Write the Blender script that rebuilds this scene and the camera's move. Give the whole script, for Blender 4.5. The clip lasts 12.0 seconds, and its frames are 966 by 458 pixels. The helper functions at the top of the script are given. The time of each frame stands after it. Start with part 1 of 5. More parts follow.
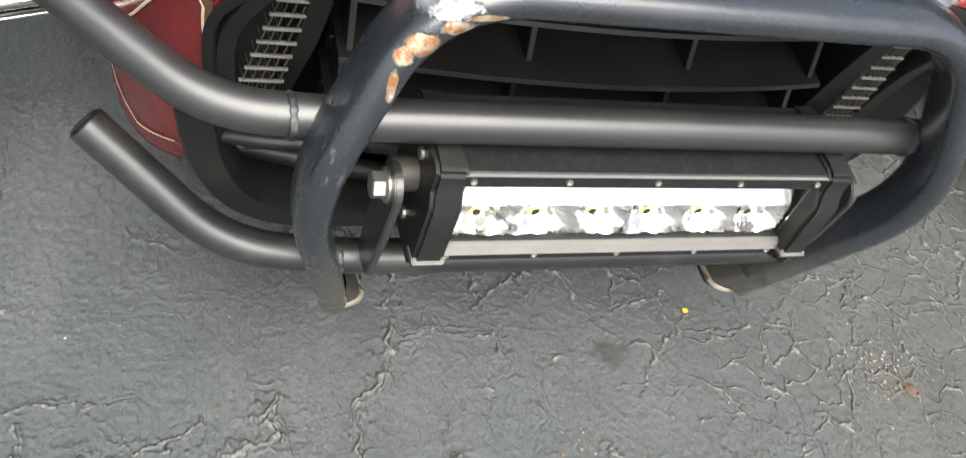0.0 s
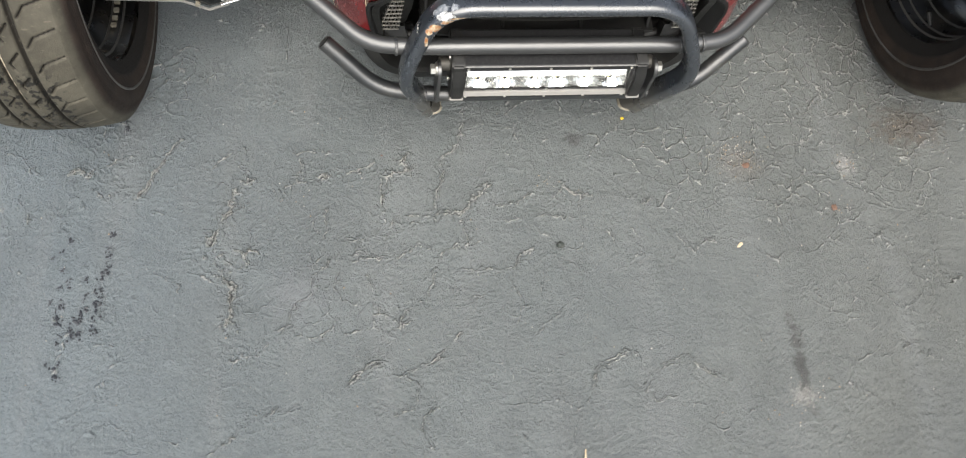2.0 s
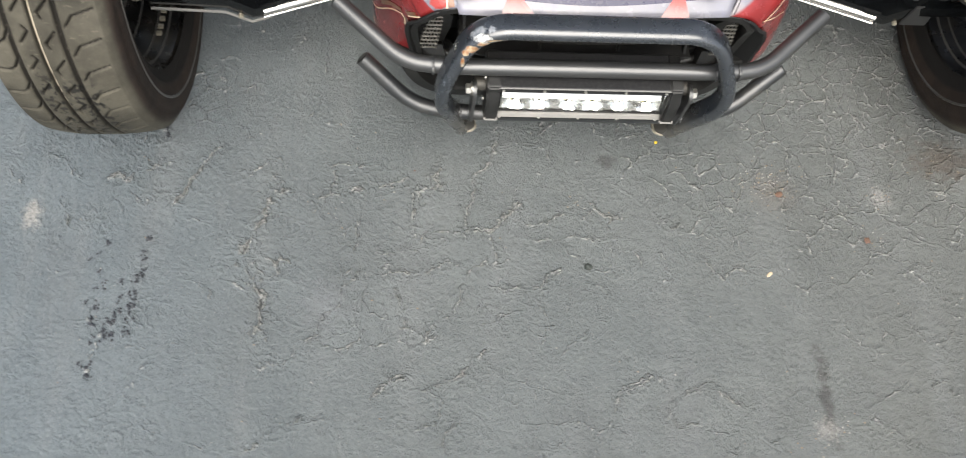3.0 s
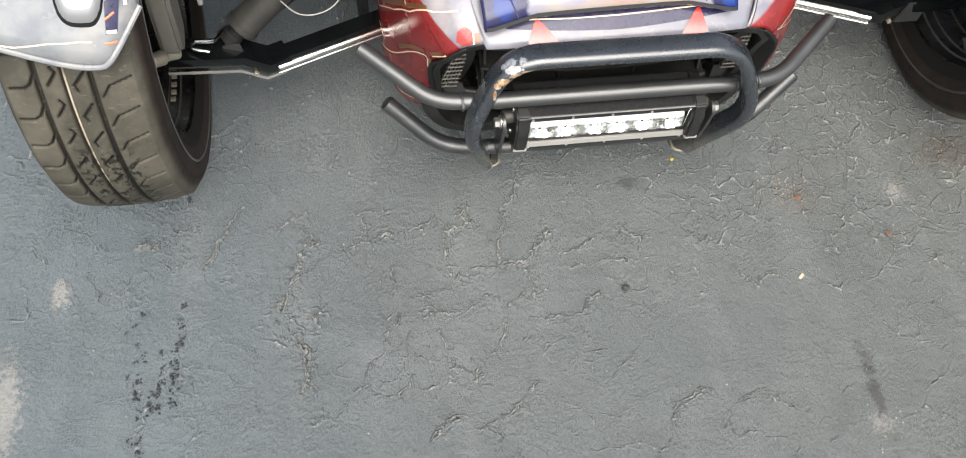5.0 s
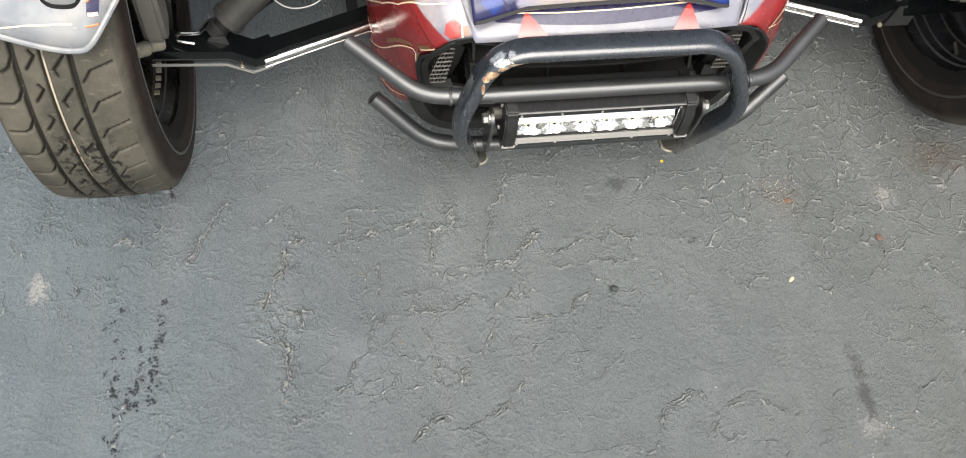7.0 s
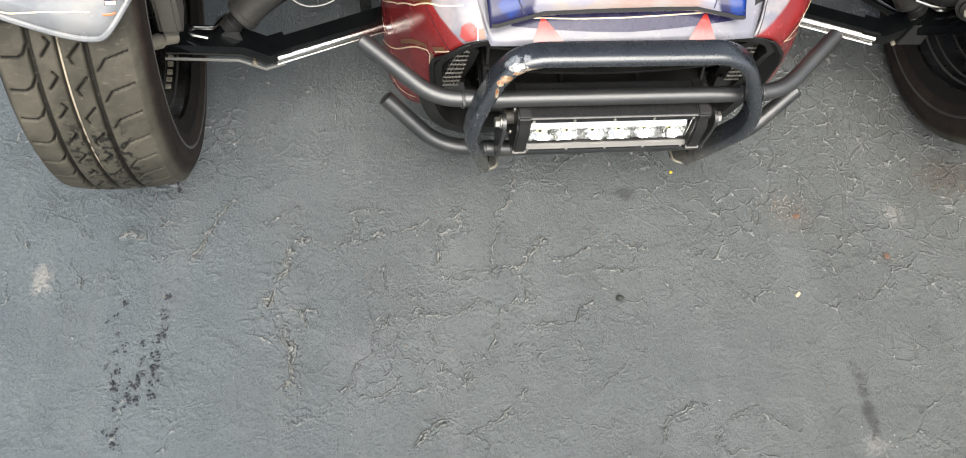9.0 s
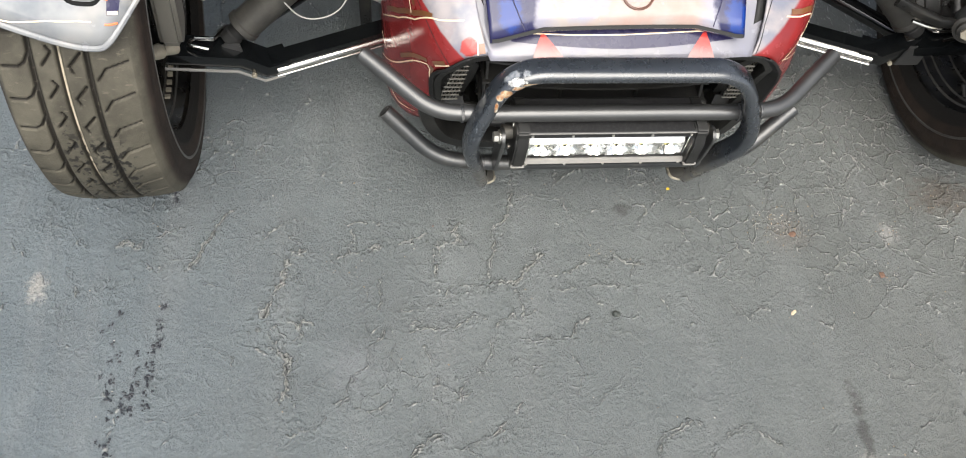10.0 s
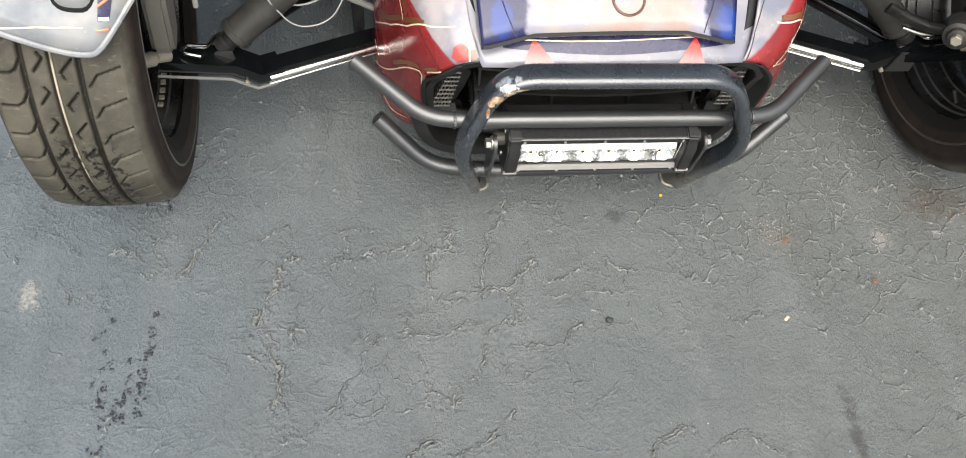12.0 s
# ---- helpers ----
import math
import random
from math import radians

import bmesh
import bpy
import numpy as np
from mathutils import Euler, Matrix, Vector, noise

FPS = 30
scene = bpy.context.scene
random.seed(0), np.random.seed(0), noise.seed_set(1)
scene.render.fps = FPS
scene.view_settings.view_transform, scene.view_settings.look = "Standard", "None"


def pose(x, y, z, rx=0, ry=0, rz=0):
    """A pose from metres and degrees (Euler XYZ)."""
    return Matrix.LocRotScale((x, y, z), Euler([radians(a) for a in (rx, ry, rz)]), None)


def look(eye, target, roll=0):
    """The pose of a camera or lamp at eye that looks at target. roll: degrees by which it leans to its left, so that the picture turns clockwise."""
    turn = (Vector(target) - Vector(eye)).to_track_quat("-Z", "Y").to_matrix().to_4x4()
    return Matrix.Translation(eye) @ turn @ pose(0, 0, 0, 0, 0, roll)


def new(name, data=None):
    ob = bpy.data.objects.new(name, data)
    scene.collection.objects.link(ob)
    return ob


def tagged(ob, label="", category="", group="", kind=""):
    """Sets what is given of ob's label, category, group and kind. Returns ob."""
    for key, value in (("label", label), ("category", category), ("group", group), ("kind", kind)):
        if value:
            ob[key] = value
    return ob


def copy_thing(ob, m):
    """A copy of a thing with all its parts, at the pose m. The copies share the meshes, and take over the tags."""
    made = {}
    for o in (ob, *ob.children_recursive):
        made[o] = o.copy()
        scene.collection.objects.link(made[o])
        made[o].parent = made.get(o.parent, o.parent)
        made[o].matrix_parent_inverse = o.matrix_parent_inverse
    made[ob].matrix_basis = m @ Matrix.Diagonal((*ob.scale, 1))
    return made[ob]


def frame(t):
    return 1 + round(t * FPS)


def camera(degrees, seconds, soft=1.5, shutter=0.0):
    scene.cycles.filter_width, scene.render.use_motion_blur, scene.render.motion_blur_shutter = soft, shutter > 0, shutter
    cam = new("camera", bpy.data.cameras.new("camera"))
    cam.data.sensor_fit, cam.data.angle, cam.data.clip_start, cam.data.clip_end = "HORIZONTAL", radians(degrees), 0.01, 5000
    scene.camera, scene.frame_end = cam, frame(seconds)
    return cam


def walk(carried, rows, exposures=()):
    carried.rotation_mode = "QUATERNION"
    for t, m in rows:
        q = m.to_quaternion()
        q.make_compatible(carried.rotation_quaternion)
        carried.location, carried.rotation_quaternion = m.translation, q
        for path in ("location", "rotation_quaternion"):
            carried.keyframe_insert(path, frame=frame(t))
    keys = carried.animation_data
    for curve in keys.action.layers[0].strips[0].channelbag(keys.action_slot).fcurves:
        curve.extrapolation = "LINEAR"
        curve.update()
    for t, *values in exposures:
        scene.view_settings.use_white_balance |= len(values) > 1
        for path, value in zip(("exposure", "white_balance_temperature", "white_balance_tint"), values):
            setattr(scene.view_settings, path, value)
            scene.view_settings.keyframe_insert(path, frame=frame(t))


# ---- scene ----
cam = camera(55.0, 12.0, 1.0, 0.3)
PATH = [
    (0, (-0.26, 0.019, 0.542), (0.442, 1.195, -0.915), 22.9),
    (0.2, (-0.266, -0.005, 0.545), (0.449, 1.19, -0.891), 22.2),
    (0.5, (-0.273, 0.002, 0.594), (0.466, 1.121, -0.89), 24.2),
    (0.7, (-0.283, -0.063, 0.679), (0.434, 1.038, -0.829), 22.1),
    (0.9, (-0.296, -0.133, 0.826), (0.354, 0.897, -0.761), 21.2),
    (1, (-0.296, -0.159, 0.91), (0.28, 0.809, -0.743), 20.6),
    (1.2, (-0.303, -0.271, 1.021), (0.151, 0.707, -0.663), 16.0),
    (1.3, (-0.304, -0.304, 1.06), (0.11, 0.661, -0.642), 14.8),
    (1.4, (-0.315, -0.335, 1.083), (0.088, 0.616, -0.63), 14.6),
    (1.5, (-0.296, -0.352, 1.118), (0.033, 0.553, -0.635), 12.0),
    (1.7, (-0.299, -0.37, 1.158), (-0.005, 0.459, -0.638), 12.5),
    (1.8, (-0.279, -0.383, 1.164), (0.004, 0.472, -0.622), 12.3),
    (2, (-0.233, -0.362, 1.173), (0.01, 0.486, -0.622), 12.5),
    (2.5, (-0.183, -0.363, 1.179), (0.016, 0.499, -0.614), 13.6),
    (3, (-0.227, -0.354, 1.187), (-0.057, 0.515, -0.606), 10.5),
    (3.2, (-0.263, -0.352, 1.184), (-0.084, 0.532, -0.601), 7.9),
    (4.8, (-0.336, -0.352, 1.182), (-0.071, 0.589, -0.563), 8.8),
    (5, (-0.337, -0.357, 1.173), (-0.067, 0.587, -0.57), 8.8),
    (5.5, (-0.34, -0.362, 1.164), (-0.06, 0.586, -0.575), 9.0),
    (6, (-0.335, -0.368, 1.165), (-0.054, 0.607, -0.559), 8.8),
    (6.5, (-0.338, -0.369, 1.156), (-0.05, 0.607, -0.566), 9.3),
    (7, (-0.334, -0.372, 1.145), (-0.038, 0.602, -0.577), 10.2),
    (9, (-0.347, -0.375, 1.135), (-0.045, 0.618, -0.574), 12.1),
    (9.5, (-0.351, -0.374, 1.139), (-0.042, 0.625, -0.566), 12.9),
    (10, (-0.351, -0.374, 1.136), (-0.036, 0.642, -0.557), 13.1),
    (10.5, (-0.347, -0.377, 1.138), (-0.037, 0.645, -0.554), 12.9),
    (11, (-0.35, -0.378, 1.134), (-0.026, 0.651, -0.55), 13.3),
    (11.5, (-0.346, -0.383, 1.132), (-0.024, 0.654, -0.547), 12.9),
    (12, (-0.345, -0.381, 1.134), (-0.024, 0.656, -0.546), 12.9),
]
walk(cam, [(t, look(eye, target, roll)) for t, eye, target, roll in PATH], [(0, 1.50), (0.3, 1.42), (0.5, 1.36), (1.0, 1.38), (12, 1.38)])

# ---- light ----
world = bpy.data.worlds.new("overcast_sky")
scene.world = world
world.use_nodes = True
wn, wl = world.node_tree.nodes, world.node_tree.links
sky = wn.new("ShaderNodeTexSky")
sky.sky_type, sky.sun_disc = "NISHITA", False
SUN_ELEV, SUN_AZ = 56, 180
sky.sun_elevation, sky.sun_rotation = radians(SUN_ELEV), radians(SUN_AZ)
sky.air_density, sky.dust_density, sky.ozone_density = 1.0, 3.0, 1.0
grey = wn.new("ShaderNodeHueSaturation")
grey.inputs["Saturation"].default_value = 0.50
wl.new(sky.outputs[0], grey.inputs["Color"])
wl.new(grey.outputs[0], wn["Background"].inputs[0])
wn["Background"].inputs[1].default_value = 0.10
sun = new("sun", bpy.data.lights.new("sun", "SUN"))
sun.data.energy, sun.data.angle, sun.data.color = 2.4, radians(65), (1.0, 0.955, 0.865)
az, el = radians(SUN_AZ), radians(SUN_ELEV)
to_sun = Vector((math.sin(az) * math.cos(el), math.cos(az) * math.cos(el), math.sin(el)))
sun.matrix_world = look(to_sun * 20, (0, 0, 0))
scene.view_settings.exposure = 1.38


# ---- materials ----
def material(name, color=(0.5, 0.5, 0.5), rough=0.5, metal=0.0, coat=0.0):
    m = bpy.data.materials.new(name)
    m.use_nodes = True
    b = m.node_tree.nodes["Principled BSDF"]
    b.inputs["Base Color"].default_value = (*color, 1)
    b.inputs["Roughness"].default_value = rough
    b.inputs["Metallic"].default_value = metal
    b.inputs["Coat Weight"].default_value = coat
    b.inputs["Coat Roughness"].default_value = 0.06
    return m


class Web:
    """Short hand for building node webs."""

    def __init__(self, m):
        self.n, self.l = m.node_tree.nodes, m.node_tree.links
        self.b = self.n["Principled BSDF"]
        self.pos = self.n.new("ShaderNodeTexCoord").outputs["Object"]

    def put(self, sock, val):
        if isinstance(val, (int, float)):
            sock.default_value = val
        elif isinstance(val, tuple):
            sock.default_value = (*val, 1) if len(val) == 3 and len(sock.default_value) == 4 else val
        else:
            self.l.new(val, sock)

    def noise(self, scale, detail=4, rough=0.55, at=None, distort=0.0, color=False):
        t = self.n.new("ShaderNodeTexNoise")
        self.put(t.inputs["Vector"], at or self.pos)
        self.put(t.inputs["Scale"], scale)
        self.put(t.inputs["Detail"], detail)
        self.put(t.inputs["Roughness"], rough)
        self.put(t.inputs["Distortion"], distort)
        return t.outputs["Color" if color else "Fac"]

    def edge(self, scale, at=None, rand=1.0):
        t = self.n.new("ShaderNodeTexVoronoi")
        t.feature = "DISTANCE_TO_EDGE"
        self.put(t.inputs["Vector"], at or self.pos)
        self.put(t.inputs["Scale"], scale)
        self.put(t.inputs["Randomness"], rand)
        return t.outputs["Distance"]

    def math(self, op, a, b=0.0, c=0.0, clamp=False):
        t = self.n.new("ShaderNodeMath")
        t.operation, t.use_clamp = op, clamp
        for s, v in zip(t.inputs, (a, b, c)):
            self.put(s, v)
        return t.outputs[0]

    def vec(self, op, a, b=(0, 0, 0), scale=None):
        t = self.n.new("ShaderNodeVectorMath")
        t.operation = op
        self.put(t.inputs[0], a)
        self.put(t.inputs[1], b)
        if scale is not None:
            self.put(t.inputs["Scale"], scale)
        return t.outputs["Value" if op in ("LENGTH", "DISTANCE", "DOT_PRODUCT") else "Vector"]

    def span(self, v, a, b, c=0.0, d=1.0, smooth=True):
        t = self.n.new("ShaderNodeMapRange")
        t.interpolation_type = "SMOOTHSTEP" if smooth else "LINEAR"
        for k, x in zip(("Value", "From Min", "From Max", "To Min", "To Max"), (v, a, b, c, d)):
            self.put(t.inputs[k], x)
        return t.outputs["Result"]

    def mix(self, f, a, b):
        t = self.n.new("ShaderNodeMix")
        t.data_type = "RGBA"
        self.put(t.inputs["Factor"], f)
        self.put(t.inputs[6], a)
        self.put(t.inputs[7], b)
        return t.outputs[2]

    def axes(self, at=None):
        t = self.n.new("ShaderNodeSeparateXYZ")
        self.put(t.inputs[0], at or self.pos)
        return t.outputs

    def bump(self, h, dist, strength=1.0, normal=None):
        t = self.n.new("ShaderNodeBump")
        self.put(t.inputs["Height"], h)
        self.put(t.inputs["Distance"], dist)
        self.put(t.inputs["Strength"], strength)
        if normal:
            self.put(t.inputs["Normal"], normal)
        self.l.new(t.outputs[0], self.b.inputs["Normal"])
        return t.outputs[0]

    def color(self, c):
        self.put(self.b.inputs["Base Color"], c)

    def rough(self, r):
        self.put(self.b.inputs["Roughness"], r)


def worn(name, color, rough, metal=0.0, coat=0.0, spec=0.5, dust=0.25, dust_color=(0.16, 0.15, 0.13), scale=30, grain=0.0003):
    """A surface with patchy dust, uneven gloss and a fine relief."""
    m = material(name, color, rough, metal, coat)
    w = Web(m)
    w.b.inputs["Specular IOR Level"].default_value = spec
    patch = w.math("MULTIPLY", w.span(w.noise(scale, 6, 0.65), 0.42, 0.75), dust)
    w.color(w.mix(patch, color, dust_color))
    w.rough(w.math("ADD", rough - 0.06, w.math("MULTIPLY", w.noise(scale * 3, 4), 0.16), clamp=True))
    if grain:
        w.bump(w.noise(900, 3), grain, 0.5)
    return m


def asphalt():
    m = material("cracked_sealed_asphalt", rough=0.6)
    w = Web(m)
    x, y, z = w.axes()
    mark = w.n.new("ShaderNodeAttribute")
    mark.attribute_name = "ridge"
    ridge = mark.outputs["Fac"]
    grit, fine, lumps = w.noise(400, 4, 0.75), w.noise(1500, 2, 0.6), w.noise(150, 4, 0.6)
    height = w.math("ADD", w.math("MULTIPLY", grit, w.span(w.noise(9, 3), 0.35, 0.65, 0.18, 0.5)), w.math("ADD", w.math("MULTIPLY", lumps, 0.35), w.math("MULTIPLY", fine, 0.3)))
    flaky = w.math("MULTIPLY", w.noise(230, 4, 0.75), w.math("ADD", 0.25, w.math("MULTIPLY", ridge, 1.6)))
    height = w.math("ADD", height, flaky)
    bent = w.vec("ADD", w.pos, w.vec("SCALE", w.noise(60, 3, color=True), scale=0.010))
    hair = w.math("MULTIPLY", w.span(w.edge(75, bent), 0.0, 0.07, 1.0, 0.0), w.span(w.noise(24, 3), 0.46, 0.62))
    height = w.math("ADD", height, w.math("MULTIPLY", hair, 0.07))
    w.bump(height, 0.0054, 1.0)
    base = w.mix(w.span(w.noise(4.0, 5, 0.6), 0.3, 0.7), (0.118, 0.132, 0.132), (0.160, 0.174, 0.171))
    base = w.mix(w.span(w.noise(2.0, 3), 0.40, 0.68, 0.0, 0.6), base, (0.128, 0.143, 0.145))
    # tint of the light put into the colour: warm right, bluish left
    warm = w.math("MULTIPLY", w.span(w.math("ADD", x, w.math("MULTIPLY", w.noise(3.0, 3), 0.5)), 0.15, 0.95), w.span(w.vec("LENGTH", w.pos), 0.9, 1.8, 0.75, 0.2))
    base = w.mix(warm, base, (0.122, 0.126, 0.114))
    base = w.mix(w.math("MULTIPLY", w.span(x, -0.15, -0.75, 0.0, 0.55), w.span(w.vec("LENGTH", w.pos), 0.9, 1.8, 1.0, 0.3)), base, (0.120, 0.152, 0.175))
    wash = w.noise(1.0, 4, 0.6, at=w.vec("MULTIPLY", w.pos, (11, 1.6, 1)))
    base = w.mix(w.span(wash, 0.48, 0.68, 0.0, 0.30), base, (0.195, 0.205, 0.205))
    base = w.mix(w.span(w.noise(2.6, 4, 0.65), 0.52, 0.72, 0.0, 0.35), base, (0.088, 0.096, 0.096))
    pale = w.math("MULTIPLY", w.span(ridge, 0.22, 0.85), w.span(w.noise(330, 4, 0.7), 0.36, 0.60, 0.30, 1.0))
    pale = w.math("MULTIPLY", pale, w.span(x, -0.55, -0.10, 0.85, 1.0))
    base = w.mix(pale, base, (0.47, 0.47, 0.44))
    gap = w.n.new("ShaderNodeAttribute")
    gap.attribute_name = "gap"
    base = w.mix(w.span(gap.outputs["Fac"], 0.35, 0.9, 0.0, 0.75), base, (0.034, 0.036, 0.036))
    base = w.mix(w.math("MULTIPLY", w.span(w.noise(420, 3, 0.6), 0.60, 0.70), w.span(w.noise(20, 3), 0.45, 0.65, 0.15, 0.6)), base, (0.045, 0.048, 0.046))
    base = w.mix(w.math("MULTIPLY", w.span(grit, 0.60, 0.76), 0.22), base, (0.24, 0.24, 0.225))
    base = w.mix(w.math("MULTIPLY", w.span(w.noise(640, 2), 0.70, 0.75), 0.8), base, (0.42, 0.40, 0.36))

    def blotch(cx, cy, sx, sy, lo, hi, scale):
        d = w.vec("LENGTH", w.vec("MULTIPLY", w.vec("SUBTRACT", w.pos, (cx, cy, 0)), (1 / sx, 1 / sy, 0)))
        return w.span(w.math("ADD", d, w.math("MULTIPLY", w.math("SUBTRACT", w.noise(scale, 6, 0.75), 0.5), 3.2)), lo, hi, 1.0, 0.0)

    # bare pale aggregate, a dusty scuff, a dark drip, dried mud and reddish crumbs
    for cx, cy, sx, sy, col, amount, scale in (
        (-0.738, 0.238, 0.016, 0.028, (0.46, 0.43, 0.38), 0.5, 150),
        (-0.795, 0.080, 0.028, 0.100, (0.46, 0.43, 0.38), 0.45, 130),
        (-0.330, 0.105, 0.050, 0.045, (0.19, 0.20, 0.21), 0.40, 40),
        (0.345, -0.020, 0.013, 0.095, (0.050, 0.049, 0.045), 0.75, 60),
        (0.340, -0.071, 0.024, 0.020, (0.34, 0.33, 0.30), 0.5, 200),
        (0.610, 0.345, 0.080, 0.050, (0.085, 0.066, 0.048), 0.65, 70),
        (0.325, 0.285, 0.045, 0.040, (0.19, 0.145, 0.11), 0.20, 300),
        (0.490, 0.280, 0.020, 0.025, (0.36, 0.35, 0.33), 0.45, 260),
        (0.075, 0.335, 0.020, 0.018, (0.035, 0.034, 0.030), 0.6, 90),
    ):
        base = w.mix(w.math("MULTIPLY", blotch(cx, cy, sx, sy, 0.2, 1.0, scale), amount), base, col)
    base = w.mix(w.span(w.noise(300, 4, 0.8), 0.44, 0.64, 0.0, 0.30), base, (0.055, 0.058, 0.056))
    w.color(base)
    w.rough(w.span(w.noise(14, 5), 0.3, 0.7, 0.46, 0.66))
    return m


ASPHALT = asphalt()
POWDER = worn("satin_black_powder_coat", (0.022, 0.0225, 0.0225), 0.33, spec=1.0, dust=0.14, dust_color=(0.08, 0.08, 0.075), scale=18, grain=0.0001)
DUSTYCOAT = worn("road_dusted_powder_coat", (0.016, 0.0175, 0.019), 0.35, spec=0.9, dust=0.55, dust_color=(0.075, 0.070, 0.058), scale=26, grain=0.0001)
PLASTIC = worn("black_grained_plastic", (0.010, 0.010, 0.0095), 0.42, spec=0.5, dust=0.25, dust_color=(0.045, 0.042, 0.037), scale=25)
# near black, for black plastic and for cavity shade put into the colour
DARK = material("black_plastic_and_cavity_shade", (0.003, 0.003, 0.003), 0.7)
HOUSING = worn("black_anodised_aluminium", (0.018, 0.018, 0.019), 0.40, 0.3, dust=0.2, dust_color=(0.10, 0.10, 0.095), scale=240)
BRIGHT = worn("brushed_aluminium", (0.30, 0.295, 0.28), 0.6, 0.6, dust=0.35, dust_color=(0.35, 0.34, 0.31), scale=70)
SILL = worn("dull_ribbed_aluminium", (0.17, 0.165, 0.155), 0.55, 0.6, dust=0.35, dust_color=(0.22, 0.21, 0.19), scale=70)
TARNISHED = worn("tarnished_steel", (0.36, 0.33, 0.26), 0.5, 0.6, dust=0.5, dust_color=(0.14, 0.12, 0.09), scale=90)
CALIPER = worn("dusty_caliper_casting", (0.095, 0.09, 0.078), 0.6, 0.1, dust=0.5, dust_color=(0.12, 0.11, 0.09), scale=45)
CHROME = material("polished_metal_strip", (0.60, 0.585, 0.55), 0.13, 1.0)
STEEL = worn("zinc_plated_steel", (0.55, 0.54, 0.50), 0.35, 0.9, dust=0.4, dust_color=(0.30, 0.27, 0.22), scale=90)
CAST = worn("dusty_cast_aluminium", (0.060, 0.057, 0.050), 0.5, 0.3, dust=0.5, dust_color=(0.10, 0.092, 0.075), scale=45)
SHOCK = worn("dusty_grey_shock_body", (0.032, 0.031, 0.028), 0.5, 0.3, dust=0.5, dust_color=(0.075, 0.07, 0.06), scale=45)
GLOSSBLACK = worn("gloss_black_steel", (0.003, 0.0035, 0.004), 0.10, spec=0.45, dust=0.05, dust_color=(0.05, 0.055, 0.05), scale=22, grain=0)
RIMBLACK = worn("dusty_black_rim", (0.0035, 0.0035, 0.0035), 0.27, dust=0.5, dust_color=(0.050, 0.044, 0.035), scale=24, grain=0)
# pale grey that stands in for highlights along the wheel's edges and ribs
RIMGLINT = worn("pale_rim_highlight", (0.07, 0.067, 0.062), 0.3, 0.4, dust=0.4, dust_color=(0.10, 0.09, 0.075), scale=60, grain=0)
MIRROR = material("chromed_reflector", (0.90, 0.90, 0.86), 0.07, 0.95)
LEDCHIP = worn("yellow_phosphor_chip", (0.58, 0.54, 0.22), 0.4, dust=0.1, grain=0)
GOLD = material("gold_vinyl", (0.15, 0.062, 0.024), 0.32, 0.1, 0.6)
CREAM = material("cream_pinstripe_vinyl", (0.78, 0.62, 0.42), 0.3, 0.0, 0.6)
NAVY = worn("navy_vinyl", (0.016, 0.014, 0.048), 0.26, coat=0.25, spec=0.35, dust=0.10, dust_color=(0.15, 0.15, 0.2), scale=30, grain=0)
ORANGE = material("orange_vinyl", (0.62, 0.13, 0.03), 0.3, 0.0, 0.6)
BROW = material("satin_silvered_plastic", (0.92, 0.92, 0.90), 0.22, 0.9)
BROWNRING = material("brown_emblem_paint", (0.10, 0.045, 0.03), 0.35)
GLASS = material("clear_lens_glass", (1, 1, 1), 0.02)
GLASS.node_tree.nodes["Principled BSDF"].inputs["Transmission Weight"].default_value = 1.0
GLASS.node_tree.nodes["Principled BSDF"].inputs["IOR"].default_value = 1.15
FIN = worn("dull_aluminium_fin", (0.36, 0.35, 0.32), 0.40, 0.7, dust=0.5, dust_color=(0.22, 0.20, 0.17), scale=120, grain=0)
DISC = worn("worn_brake_disc", (0.30, 0.28, 0.26), 0.4, 0.9, dust=0.4, dust_color=(0.16, 0.11, 0.07), scale=60, grain=0)
HOSE = material("pale_grey_sheath", (0.24, 0.24, 0.225), 0.4)
WELD = worn("painted_weld", (0.020, 0.021, 0.023), 0.3, dust=0.5, dust_color=(0.22, 0.22, 0.21), scale=160)
YELLOW = material("yellow_petal", (0.75, 0.50, 0.03), 0.5)
TAN = worn("tan_wood", (0.50, 0.40, 0.27), 0.7, dust=0.4, dust_color=(0.7, 0.6, 0.42), scale=200)
DARKSTONE = worn("dark_stone", (0.020, 0.026, 0.022), 0.5, dust=0.3, scale=200)
BROWN = worn("brown_leaf", (0.12, 0.068, 0.046), 0.7, dust=0.5, dust_color=(0.20, 0.12, 0.08), scale=200)


def grit_stone():
    m = material("mixed_grit", rough=0.8)
    w = Web(m)
    pick = w.n.new("ShaderNodeNewGeometry").outputs["Random Per Island"]
    w.color(w.mix(w.span(pick, 0.35, 0.65), (0.26, 0.19, 0.12), (0.38, 0.37, 0.34)))
    return m


GRIT = grit_stone()
WET = material("wet_blots", (0.016, 0.018, 0.023), 0.40)
LAMPLENS = worn("silvery_lamp_lens", (0.30, 0.305, 0.31), 0.15, 0.5, 0.5, dust=0.1, scale=60, grain=0)


